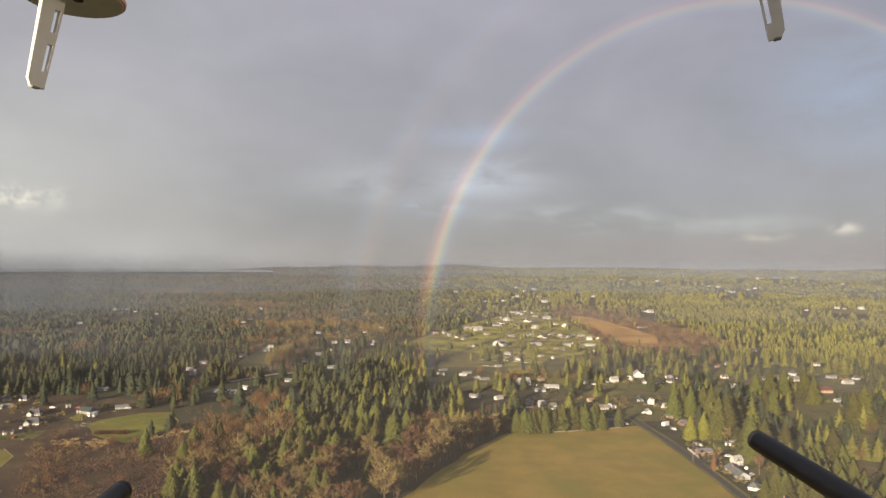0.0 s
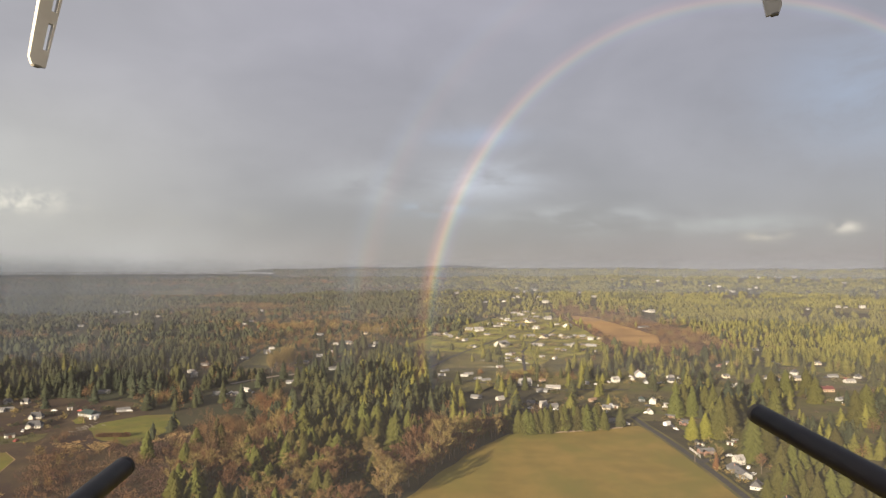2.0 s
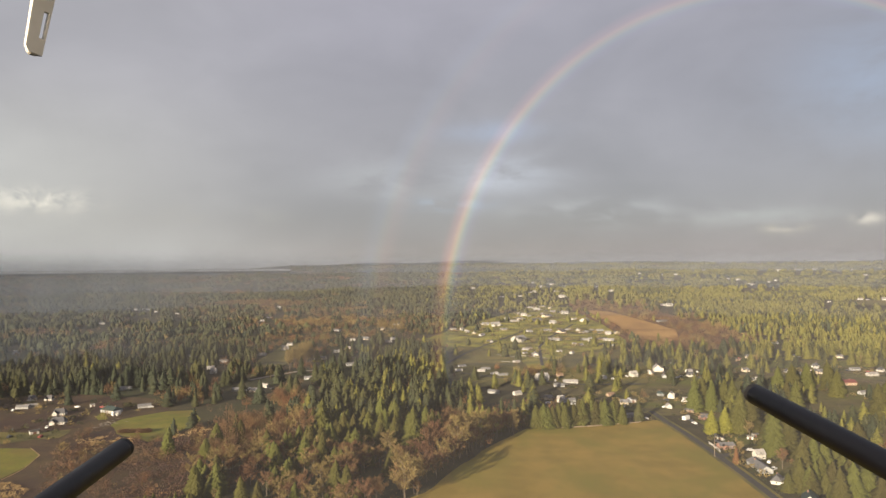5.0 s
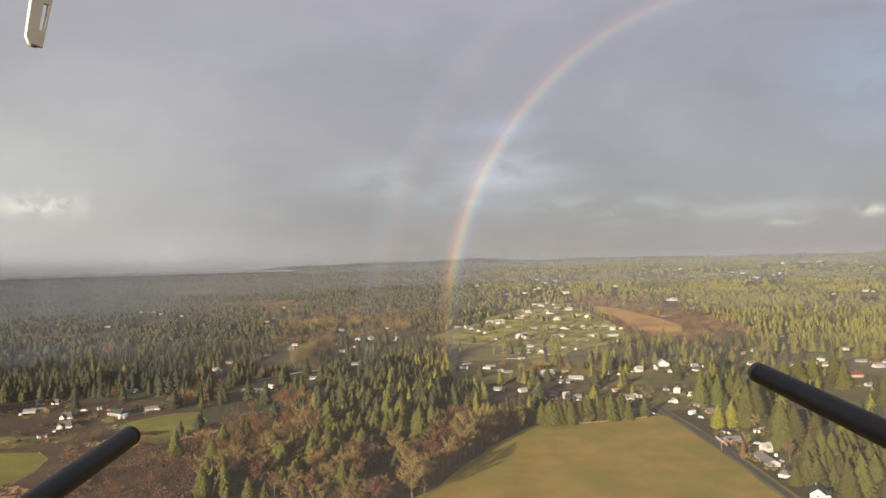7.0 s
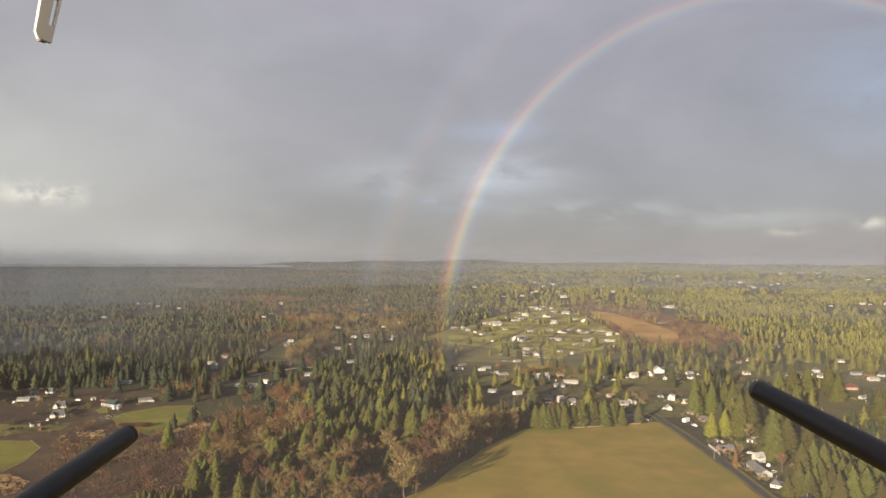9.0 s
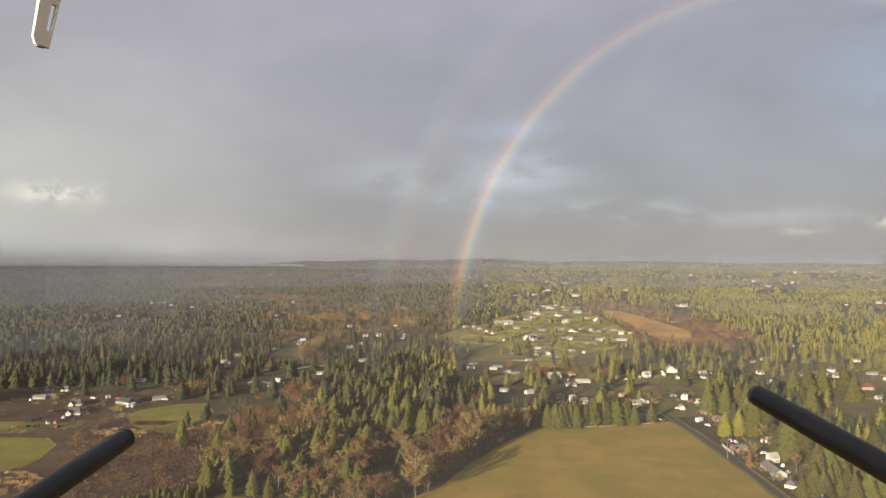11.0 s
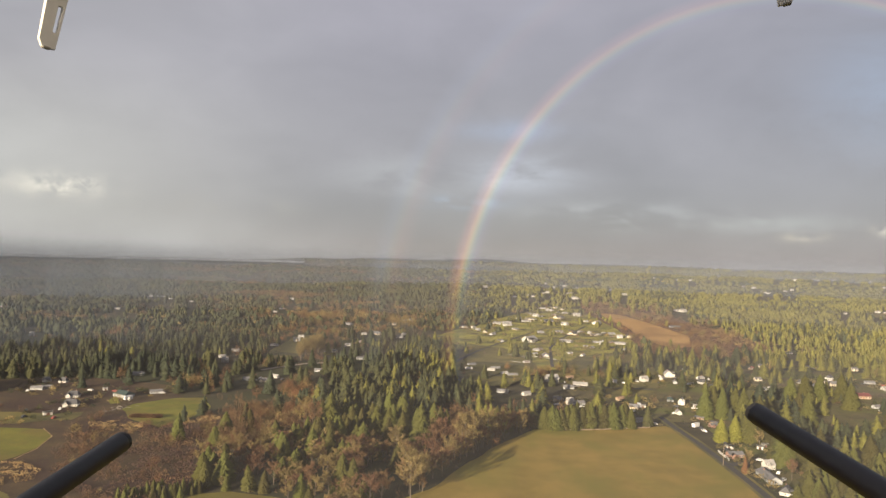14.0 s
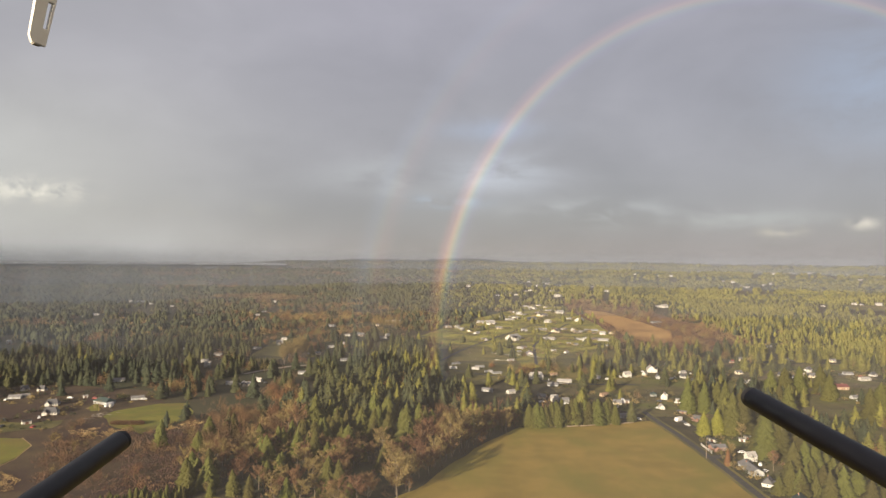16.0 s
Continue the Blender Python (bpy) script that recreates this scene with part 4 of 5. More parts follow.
def fir_template(rng, boughs, droop=0.28, spread=0.19, ragged=0.5, low=0.06, ridged=True, blunt=0.0, core=0.40, fine=1.0):
    """The crown of a fir, one metre high: a dense core under drooping boughs all the way up."""
    v, f = [], []
    lean = rng.normal(size=2) * 0.012
    sides = 5 if boughs > 40 else 4 if boughs > 20 else 3
    for ring_z, ring_r in ((low + 0.06, core * spread), (0.45, core * (0.75 + 0.4 * blunt) * spread), (0.95, 0.0)):
        for j in range(sides):
            a = 6.283 * (j + 0.6 * rng.random()) / sides
            v.append((ring_r * math.cos(a), ring_r * math.sin(a), ring_z))
    for q in range(2):
        for j in range(sides):
            p, o = q * sides + j, q * sides + (j + 1) % sides
            f += [(p, o, o + sides)] if q else [(p, o, o + sides), (p, o + sides, p + sides)]
    for i in range(boughs):
        t = ((i + rng.random()) / boughs) ** 1.15
        h = low + (0.955 - low) * t
        a = i * 2.39996 + rng.random() * 0.7
        r = (spread * ((1 - blunt) * (1 - t) ** 0.62 + blunt * (1 - t ** 2.4) ** 0.85) + 0.006) * (1.0 - ragged * 0.55 + ragged * rng.random())
        if t < 0.10:
            r *= 0.8
        w = fine * (r * (0.22 + 0.16 * rng.random()) + 0.007)
        zt = h - r * droop * (0.4 + 1.3 * rng.random()) + (0.03 if t > 0.8 else 0)
        c, s = math.cos(a), math.sin(a)
        ox, oy = lean * h * h
        k = len(v)
        if ridged:
            v += [(ox, oy, h + 0.045), (ox + c * r, oy + s * r, zt), (ox + c * r * 0.55, oy + s * r * 0.55, h + 0.018 - r * droop * 0.3),
                  (ox + c * r * 0.62 - s * w, oy + s * r * 0.62 + c * w, zt - 0.014), (ox + c * r * 0.62 + s * w, oy + s * r * 0.62 - c * w, zt - 0.014)]
            f += [(k, k + 3, k + 2), (k + 2, k + 3, k + 1), (k, k + 2, k + 4), (k + 2, k + 1, k + 4)]
        else:
            v += [(ox, oy, h + 0.06), (ox + c * r, oy + s * r, zt), (ox + c * r * 0.6 - s * w, oy + s * r * 0.6 + c * w, zt - 0.02), (ox + c * r * 0.6 + s * w, oy + s * r * 0.6 - c * w, zt - 0.02)]
            f += [(k, k + 2, k + 1), (k, k + 1, k + 3)]
    k = len(v)
    ox, oy = lean
    v += [(ox + 0.009, oy, 0.92), (ox - 0.006, oy + 0.007, 0.92), (ox - 0.006, oy - 0.007, 0.92), (ox, oy, 1.0)]
    f += [(k, k + 1, k + 3), (k + 1, k + 2, k + 3), (k + 2, k, k + 3)]
    return np.array(v), np.array(f)


def prism(v, f, a, b, r0, r1):
    a, b = np.array(a), np.array(b)
    d = (b - a) / (np.linalg.norm(b - a) + 1e-9)
    u = np.cross(d, (0.3, 0.9, 0.2))
    u /= np.linalg.norm(u) + 1e-9
    w = np.cross(d, u)
    k = len(v)
    for j in range(3):
        q = u * math.cos(2.094 * j) + w * math.sin(2.094 * j)
        v += [tuple(a + q * r0), tuple(b + q * r1)]
    for j in range(3):
        p, q = k + 2 * j, k + 2 * ((j + 1) % 3)
        f += [(p, q, q + 1), (p, q + 1, p + 1)]


def bare_templates(rng, wide=0.27):
    """A leafless tree one metre high: its wood, and its fine twigs."""
    v, f, tv, tf = [], [], [], []
    prism(v, f, (0, 0, -0.02), (0.01, 0, 0.45), 0.019, 0.012)
    prism(v, f, (0.01, 0, 0.45), (0.0, 0.01, 0.86), 0.012, 0.003)
    tips = []
    for i in range(11):
        h = 0.20 + 0.6 * i / 11
        a = i * 2.4 + rng.random()
        reach = wide * (0.55 + 0.6 * rng.random()) * (1.1 - 0.5 * h)
        p0 = np.array((0.005, 0, h))
        p1 = p0 + np.array((math.cos(a) * reach, math.sin(a) * reach, reach * (0.8 + 0.7 * rng.random())))
        prism(v, f, p0, p1, 0.007, 0.003)
        tips += [(p0 + (p1 - p0) * s, p1 - p0) for s in (0.5, 0.75, 1.0)]
    tips += [(np.array((0, 0, z)), np.array((0, 0, 0.1))) for z in (0.6, 0.75, 0.86)]
    for p, d in tips:
        for j in range(22):
            q = d / (np.linalg.norm(d) + 1e-9) * 0.6 + np.array(rng.normal(size=3)) * 0.55 + np.array((0, 0, 0.35))
            q = q / np.linalg.norm(q) * (0.07 + 0.09 * rng.random())
            s = np.cross(q, rng.normal(size=3))
            s = s / (np.linalg.norm(s) + 1e-9) * (0.0045 + 0.004 * rng.random())
            o = p + np.array(rng.normal(size=3)) * 0.022
            k = len(tv)
            tv += [tuple(o - s), tuple(o + s), tuple(o + q)]
            tf.append((k, k + 1, k + 2))
    return (np.array(v), np.array(f)), (np.array(tv), np.array(tf))


def brush_template(rng, blades, wide, low, blade_w, blade_l):
    """A fuzzy leafless crown for trees further off, and for scrub."""
    v, f = [], []
    for i in range(blades):
        a, r = rng.random() * 6.283, wide * math.sqrt(rng.random())
        top = 1.0 - 0.45 * (r / wide) ** 2
        z = low + (top - low - blade_l * 0.6) * rng.random()
        o = np.array((r * math.cos(a), r * math.sin(a), max(low, z)))
        q = np.array((math.cos(a) * 0.45, math.sin(a) * 0.45, 1.0)) + rng.normal(size=3) * 0.34
        q = q / np.linalg.norm(q) * blade_l * (0.6 + 0.8 * rng.random())
        s = np.cross(q, rng.normal(size=3))
        s = s / (np.linalg.norm(s) + 1e-9) * blade_w * (0.6 + 0.8 * rng.random())
        k = len(v)
        v += [tuple(o - s), tuple(o + s), tuple(o + q)]
        f.append((k, k + 1, k + 2))
    if low > 0.1:
        for s in ((0.02, 0), (0, 0.02)):
            k = len(v)
            v += [(-s[0], -s[1], 0), (s[0], s[1], 0), (0, 0, 0.8)]
            f.append((k, k + 1, k + 2))
    return np.array(v), np.array(f)


rng = np.random.default_rng(7)

# patterns for the trees that stand out singly
FIR_MODELS, BARE_MODELS = [], []
for i in range(6):
    base = tagged(new("fir_tree"), "tall sunlit green fir tree", "fir tree", "fir trees")
    cv, cf = fir_template(rng, 430, 0.40 + 0.12 * (i % 3), 0.215 + 0.012 * i, 0.6 + 0.1 * (i % 3), ridged=False, blunt=0.28 + 0.2 * (i % 3), fine=0.62)
    crown = new("crown", soup("crown", cv, cf, FIR))
    crown.parent = base
    part("trunk", tube(bmesh.new(), (0, 0, -0.02), (0, 0, 0.7), 0.014, 0.004, 6), BARK, base)
    FIR_MODELS.append(base)
for i in range(5):
    base = tagged(new("bare_tree"), ("leafless brown winter tree with fine twigs", "leafless golden mossy tree with fine twigs")[i % 2], "bare tree", "leafless trees")
    wood, twigs = bare_templates(rng, 0.23 + 0.025 * i)
    t_ob = new("trunk", soup("trunk", *wood, PALE_BARK))
    t_ob.parent = base
    c_ob = new("crown", soup("crown", *twigs, TWIG if i % 2 == 0 else TWIG_GOLD))
    c_ob.parent = base
    BARE_MODELS.append(base)
cedar_model = tagged(new("cedar_tree"), "broad golden-green cedar beside the lane", "cedar tree")
cv, cf = fir_template(rng, 420, 0.5, 0.30, 0.45, ridged=False, blunt=0.55, core=0.6, fine=0.7)
new("crown", soup("crown", cv, cf, GOLDEN)).parent = cedar_model
part("trunk", tube(bmesh.new(), (0, 0, -0.02), (0, 0, 0.6), 0.020, 0.006, 6), BARK, cedar_model)
for ob in FIR_MODELS + BARE_MODELS + [cedar_model]:
    ob.location = (0, 0, -400)

FARM_FIRS = [
    (181.1, 488.0, 24.8), (190.6, 495.4, 23.1), (193.5, 488.0, 22.7), (207.7, 499.2, 21.2), (186.1, 425.6, 28.1), (193.2, 427.0, 29.7),
    (207.7, 484.3, 23.8), (208.5, 450.7, 24.8), (183.8, 375.1, 28.0), (184.2, 384.0, 24.4), (191.1, 375.1, 24.8), (191.2, 381.8, 22.6),
    (173.6, 326.1, 23.5), (182.2, 332.8, 22.0), (188.2, 334.5, 20.4), (167.4, 318.1, 16.2), (168.5, 286.5, 21.4), (177.8, 293.0, 21.9),
    (186.1, 296.3, 20.1), (188.1, 289.7, 17.2), (302.4, 458.7, 29.2), (297.0, 458.7, 25.3), (319.6, 559.5, 24.7), (224.0, 475.5, 21.0),
]
LANE_FIRS = [
    (243.7, 466.9, 25.3), (242.2, 475.5, 24.2), (207.0, 384.0, 20.2), (236.3, 384.0, 16.9), (289.7, 559.5, 22.8), (304.2, 564.3, 23.0),
    (312.8, 534.2, 21.7), (276.7, 557.1, 21.2), (-19.1, 395.7, 25.2), (-22.5, 401.9, 20.4), (-30.0, 398.2, 19.6), (-8.8, 432.7, 15.4),
    (-4.4, 428.4, 14.5), (-44.0, 447.6, 20.9), (-94.5, 310.5, 12.1), (-86.5, 307.6, 10.9), (-51.1, 310.5, 18.9), (-45.2, 306.9, 18.2),
    (-78.2, 421.4, 25.0), (206.6, 450.7, 22.9), (184.9, 435.6, 18.5),
]
GOLDEN_CEDARS = [
    (168.2, 424.2, 15.1), (178.0, 427.0, 16.6),
]
MEADOW_BARE = [
    (-18.6, 304.7, 23.8), (7.6, 375.1, 25.4), (20.6, 398.2, 22.3), (42.8, 424.2, 14.4), (-35.8, 293.0, 16.1), (-31.5, 299.8, 15.2),
    (-65.3, 306.9, 15.6), (2.0, 384.0, 19.5), (13.5, 389.8, 20.5), (-9.3, 378.4, 18.6), (-4.6, 384.0, 19.5), (28.5, 414.7, 15.8),
    (-94.3, 421.4, 21.4), (-87.5, 414.7, 19.3), (187.7, 414.7, 10.5), (176.7, 352.7, 11.4), (160.8, 367.7, 10.9),
]
SCREEN = [(60.2, 441.5), (120.4, 455.4)]
YOUNG_ROW = [(-147.5, 293.0), (-115.4, 303.3)]


def fir(x, y, h, wide=1.0):
    ob = FIR_MODELS[int(rng.integers(len(FIR_MODELS)))]
    m = Matrix.Translation((x, y, float(height(x, y)))) @ pose(0, 0, 0, rng.normal() * 1.2, rng.normal() * 1.2, rng.random() * 360)
    return copy_thing(ob, m @ Matrix.Diagonal((h * wide, h * wide, h, 1)))


def bare(x, y, h, wide=1.0, ob=None):
    ob = ob or BARE_MODELS[int(rng.integers(len(BARE_MODELS)))]
    m = Matrix.Translation((x, y, float(height(x, y)))) @ pose(0, 0, 0, rng.normal() * 2, rng.normal() * 2, rng.random() * 360)
    return copy_thing(ob, m @ Matrix.Diagonal((h * wide, h * wide, h, 1)))


singles = []
rusty = tagged(new("conifer"), "small rust-brown dying conifer beside the lane", "conifer")
cv, cf = fir_template(rng, 150, 0.4, 0.24, 0.5)
new("crown", soup("crown", cv, cf, RUST)).parent = rusty
part("trunk", tube(bmesh.new(), (0, 0, -0.02), (0, 0, 0.7), 0.016, 0.004, 6), BARK, rusty)
rusty.matrix_basis = Matrix.Translation((156.5, 362.0, 0)) @ Matrix.Diagonal((9.5, 9.5, 9.5, 1))
singles.append((156.5, 362.0))
for x, y, h in FARM_FIRS + LANE_FIRS:
    fir(x, y, h, 1.10 + 0.25 * rng.random())
    singles.append((x, y))
for x, y, h in GOLDEN_CEDARS:
    copy_thing(cedar_model, Matrix.Translation((x, y, 0)) @ pose(0, 0, 0, 0, 0, 70 * h) @ Matrix.Diagonal((h * 1.15, h * 1.15, h, 1)))
    singles.append((x, y))
for x, y, h in MEADOW_BARE:
    bare(x, y, h)
    singles.append((x, y))
# leafless trees along the meadow's western edge
for (x0, y0), (x1, y1) in zip(MEADOW_EDGE[:4], MEADOW_EDGE[1:5]):
    steps = int(math.hypot(x1 - x0, y1 - y0) / 5.5)
    for i in range(steps):
        t = (i + rng.random() * 0.7) / steps
        x, y = x0 + (x1 - x0) * t - 4.5 - 3 * rng.random(), y0 + (y1 - y0) * t + rng.normal() * 1.5
        bare(x, y, 10.0 + 8.0 * rng.random(), 0.9 + 0.4 * rng.random())
        singles.append((x, y))
tagged(bare(-222.0, 388.0, 7.5, 1.5, BARE_MODELS[1]), "pale rounded leafless willow beside the mown field", "willow")
# a row of tall golden poplars by the houses, and a grove of them beside the dark field
(px0, py0), (px1, py1) = POPLARS
for i in range(17):
    t = (i + 0.5 * rng.random()) / 16.5
    tagged(bare(px0 + (px1 - px0) * t, py0 + (py1 - py0) * t + rng.normal() * 3, 17 + 5 * rng.random(), 0.5, BARE_MODELS[3]), "tall narrow leafless golden poplar in a row", "poplar", "poplars in a row")
for i in range(26):
    a, k = 6.283 * rng.random(), math.sqrt(rng.random())
    gx, gy = sum(q[0] for q in GOLD_GROVE) / 5, sum(q[1] for q in GOLD_GROVE) / 5
    x, y = gx + 12 * k * math.cos(a), gy + 50 * k * math.sin(a)
    tagged(bare(x, y, 15 + 6 * rng.random(), 0.8, BARE_MODELS[(1, 3)[i % 2]]), "leafless golden poplar in a grove", "poplar", "poplars in a grove")
    singles.append((x, y))
# the dense screen of firs along the meadow's far side
(hx0, hy0), (hx1, hy1) = SCREEN
for i in range(30):
    t = (i + 0.5 * rng.random()) / 29.5
    if 0.66 < t < 0.74:
        continue
    tagged(fir(hx0 + (hx1 - hx0) * t + rng.normal() * 0.9, hy0 + (hy1 - hy0) * t + rng.normal() * 2.5, 13.5 + 4.5 * rng.random(), 1.2 + 0.3 * rng.random()),
           "dense green fir in the screen along the meadow", group="firs along the meadow")
(hx0, hy0), (hx1, hy1) = YOUNG_ROW
for i in range(46):
    t = (i + 0.3 * rng.random()) / 45
    tagged(fir(hx0 + (hx1 - hx0) * t, hy0 + (hy1 - hy0) * t + rng.normal() * 3, 4.6 + 2.2 * rng.random(), 1.1),
           "young fir in a planted row by a green field", group="young firs in a row")
singles = np.array(singles)


def spread(r0, r1, per_hectare, half=47.0):
    """Random places in the wedge of land ahead, evenly by area."""
    n = int(radians(2 * half) / 2 * (r1 * r1 - r0 * r0) / 1e4 * per_hectare)
    a = radians(half) * (2 * rng.random(n) - 1)
    r = np.sqrt(r0 * r0 + (r1 * r1 - r0 * r0) * rng.random(n))
    return r * np.sin(a), r * np.cos(a)


OPEN = (MEADOW_EDGE, WEST_FIELD, SIDE_MEADOW, LEFT_FIELD, LEFT_STRIP, FARM_LAWN, DARK_FIELD, SLOPE_FIELD, MARSH_GRASS, FAR_FIELD, FAR_STRIP)


def near_line(line, x, y, d):
    hit = np.zeros(x.shape, bool)
    for (x0, y0), (x1, y1) in zip(line, line[1:]):
        l2 = (x1 - x0) ** 2 + (y1 - y0) ** 2
        t = np.clip(((x - x0) * (x1 - x0) + (y - y0) * (y1 - y0)) / l2, 0, 1)
        hit |= np.hypot(x - x0 - t * (x1 - x0), y - y0 - t * (y1 - y0)) < d
    return hit


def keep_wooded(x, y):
    """Which places may bear trees: no fields or roads, few in house plots, few on the camera's sight lines to houses.
    """
    ok = np.ones(x.shape, bool)
    for poly in OPEN:
        ok &= ~inside(poly, x, y)
    ok &= ~near_line(ROAD, x, y, 9) & ~near_line(FARM_TRACK, x, y, 7) & ~near_line(BACK_ROAD, x, y, 12)
    ok &= ~((x < -0.60 * y) & (np.hypot(x, y) < 480))                  # trees out of view left out, so that none shade the western fields
    luck = rng.random(x.shape)
    # trees thinned so that the track and the sloping field stay in the camera's view
    for poly in (TRACK_CLEAR, SLOPE_CLEAR):
        ok &= ~(inside(poly, x, y) & (luck < 0.85))
    # trees thinned between each house and the camera, so that the house shows
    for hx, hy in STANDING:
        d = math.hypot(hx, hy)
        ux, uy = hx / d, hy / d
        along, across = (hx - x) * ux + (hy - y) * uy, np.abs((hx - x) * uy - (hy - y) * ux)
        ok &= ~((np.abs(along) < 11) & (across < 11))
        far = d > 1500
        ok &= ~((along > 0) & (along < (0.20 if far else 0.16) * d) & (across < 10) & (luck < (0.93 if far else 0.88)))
    estate = inside(ESTATE, x, y)
    ok &= ~(estate & (luck < 0.90))
    ok &= ~(inside(LOW_PLOTS, x, y) & (luck < 0.90))
    ok &= ~near_line(STREET_WEST, x, y, 7) & ~near_line(STREET_EAST, x, y, 7) & ~near_line(STREET_LOW, x, y, 7)
    ok &= ~(inside(YARDS, x, y) & (luck < 0.42))
    ok &= ~(inside(FARM_YARD, x, y) & (luck < 0.94))
    return ok


def fir_share(x, y):
    """How much of the wood is fir, place by place."""
    p = 0.52 + 0.32 * sstep(1200, 1900, np.hypot(x, y)) * sstep(-0.25, 0.0, x / np.maximum(y, 1.0)) + 0.5 * wave(x, y, 190.0, 1.0) + 0.25 * wave(x, y, 60.0, 4.0)
    rag = 8 + 0.05 * np.hypot(x, y)
    xr, yr = x + rag * wave(x, y, 38.0, 1.5) + 0.4 * rag * rng.normal(size=x.shape), y + 1.6 * rag * wave(x, y, 52.0, 3.1)
    for poly, value in ZONES:
        m = inside(poly, xr, yr)
        p = np.where(m, value + 0.20 * wave(x, y, 45.0, 2.0) + (0.40 if poly is LEFT_WOOD else 0.16) * wave(x, y, 110.0, 5.0), p)
    return np.clip(0.5 + 1.7 * (p - 0.5), 0, 1)


def stand(r0, r1, per_hectare, fir_h, bare_h, slim):
    x, y = spread(r0, r1, per_hectare / 5)
    luck = rng.random(len(x))
    x, y, luck = np.repeat(x, 5), np.repeat(y, 5), np.repeat(luck, 5)
    wide = 4.5 + 3.0 * rng.random(len(x)) + r0 / 300
    x, y = x + wide * rng.normal(size=len(x)), y + wide * rng.normal(size=len(x))
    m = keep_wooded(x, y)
    x, y, luck = x[m], y[m], luck[m]
    r, fade = np.hypot(x, y), rng.random(len(x))
    m = (fade < sstep(r0 * 0.98, r0 * 1.14, r)) & (fade > sstep(r1 * 0.88, r1, r))       # one belt of woodland thins out into the next
    x, y, luck = x[m], y[m], luck[m]
    m = (wave(x, y, 21.0, 5.0) > -0.30) | (rng.random(len(x)) < 0.55)          # groves and gaps
    x, y, luck = x[m], y[m], luck[m]
    grove = 0.82 + 0.22 * wave(x, y, 33.0, 7.0) + 0.24 * wave(x, y, 120.0, 9.0) + 0.22 * ((luck * 7.3) % 1.0 - 0.5)
    is_fir = np.where(rng.random(len(x)) < 0.3, rng.random(len(x)), luck) < fir_share(x, y)
    low = inside(SCRUB_LAND, x, y)
    marshy = inside(REEDS, x, y)
    out = []
    for want, (h0, h1), w in ((True, fir_h, slim), (False, bare_h, 1.0)):
        q = (is_fir == want) & ~(low & (rng.random(len(x)) < 0.996)) & ~(marshy & (rng.random(len(x)) < 0.35))
        h = (h0 + (h1 - h0) * rng.random(q.sum()) ** 0.8) * np.clip(grove[q], 0.5, 1.25)
        east = sstep(0.0, 0.3, x[q] / y[q]) * want
        h = h * (1 + 0.2 * east * (r0 > 500))
        out.append(np.stack([x[q], y[q], height(x[q], y[q]), h, h * (w - 0.3 * east * (r0 > 500) + 0.42 * rng.random(q.sum()))], 1))
    return out


def thicket(polys, per_hectare, h0, h1):
    """More trees in the thickest woods."""
    x, y = spread(230, 900, per_hectare)
    m = np.zeros(x.shape, bool)
    for poly in polys:
        m |= inside(poly, x, y)
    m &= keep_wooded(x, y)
    x, y = x[m], y[m]
    h = h0 + (h1 - h0) * rng.random(len(x))
    return np.stack([x, y, height(x, y), h, h * (0.95 + 0.5 * rng.random(len(x)))], 1)


near_f, near_b = stand(160, 960, 140, (8, 21), (7, 15), 1.04)


near_f = np.concatenate([near_f, thicket((FIR_HILL,), 75, 10, 20), thicket((EAST_LAWNS,), 45, 8, 16), thicket((LEFT_WOOD,), 45, 10, 18)])
near_b = np.concatenate([near_b, thicket((BROWN_WOOD, MEADOW_WOOD), 130, 6, 14), thicket((LOWER_WOOD,), 55, 6, 13)])


def split_near(rows, taken, count):
    """The nearest rows, to stand singly, and the rest."""
    d = np.min(np.hypot(rows[:, 0:1] - taken[None, :, 0], rows[:, 1:2] - taken[None, :, 1]), axis=1)
    rows = rows[d > 4.5]
    order = np.argsort(np.hypot(rows[:, 0], rows[:, 1]))
    return rows[order[:count]], rows[order[count:]]


one_f, near_f = split_near(near_f, singles, 230)
one_b, near_b = split_near(near_b, singles, 260)
for x, y, z, h, w in one_f:
    fir(x, y, h, 1.08 * w / h)
for x, y, z, h, w in one_b:
    bare(x, y, h, w / h)


near_b = np.concatenate([near_b, thicket((SCRUB_LAND,), 55, 3, 8)])


def mixed(templates, rows):
    pick = rng.integers(len(templates), size=len(rows))
    return [many(t, rows[pick == i], rng) for i, t in enumerate(templates) if (pick == i).any()]


fir_a = [fir_template(rng, 72, 0.6 + 0.12 * (i % 3), 0.225 + 0.016 * i, 0.6, ridged=False, blunt=0.48 + 0.12 * i) for i in range(5)]
fir_b = [fir_template(rng, 10, 0.8, 0.25 + 0.022 * i, 0.55, ridged=False, blunt=0.45 + 0.13 * i, core=0.72) for i in range(4)]
fir_bb = [fir_template(rng, 7, 0.9, 0.28 + 0.03 * i, 0.5, ridged=False, blunt=0.5 + 0.1 * i, core=0.85) for i in range(4)]


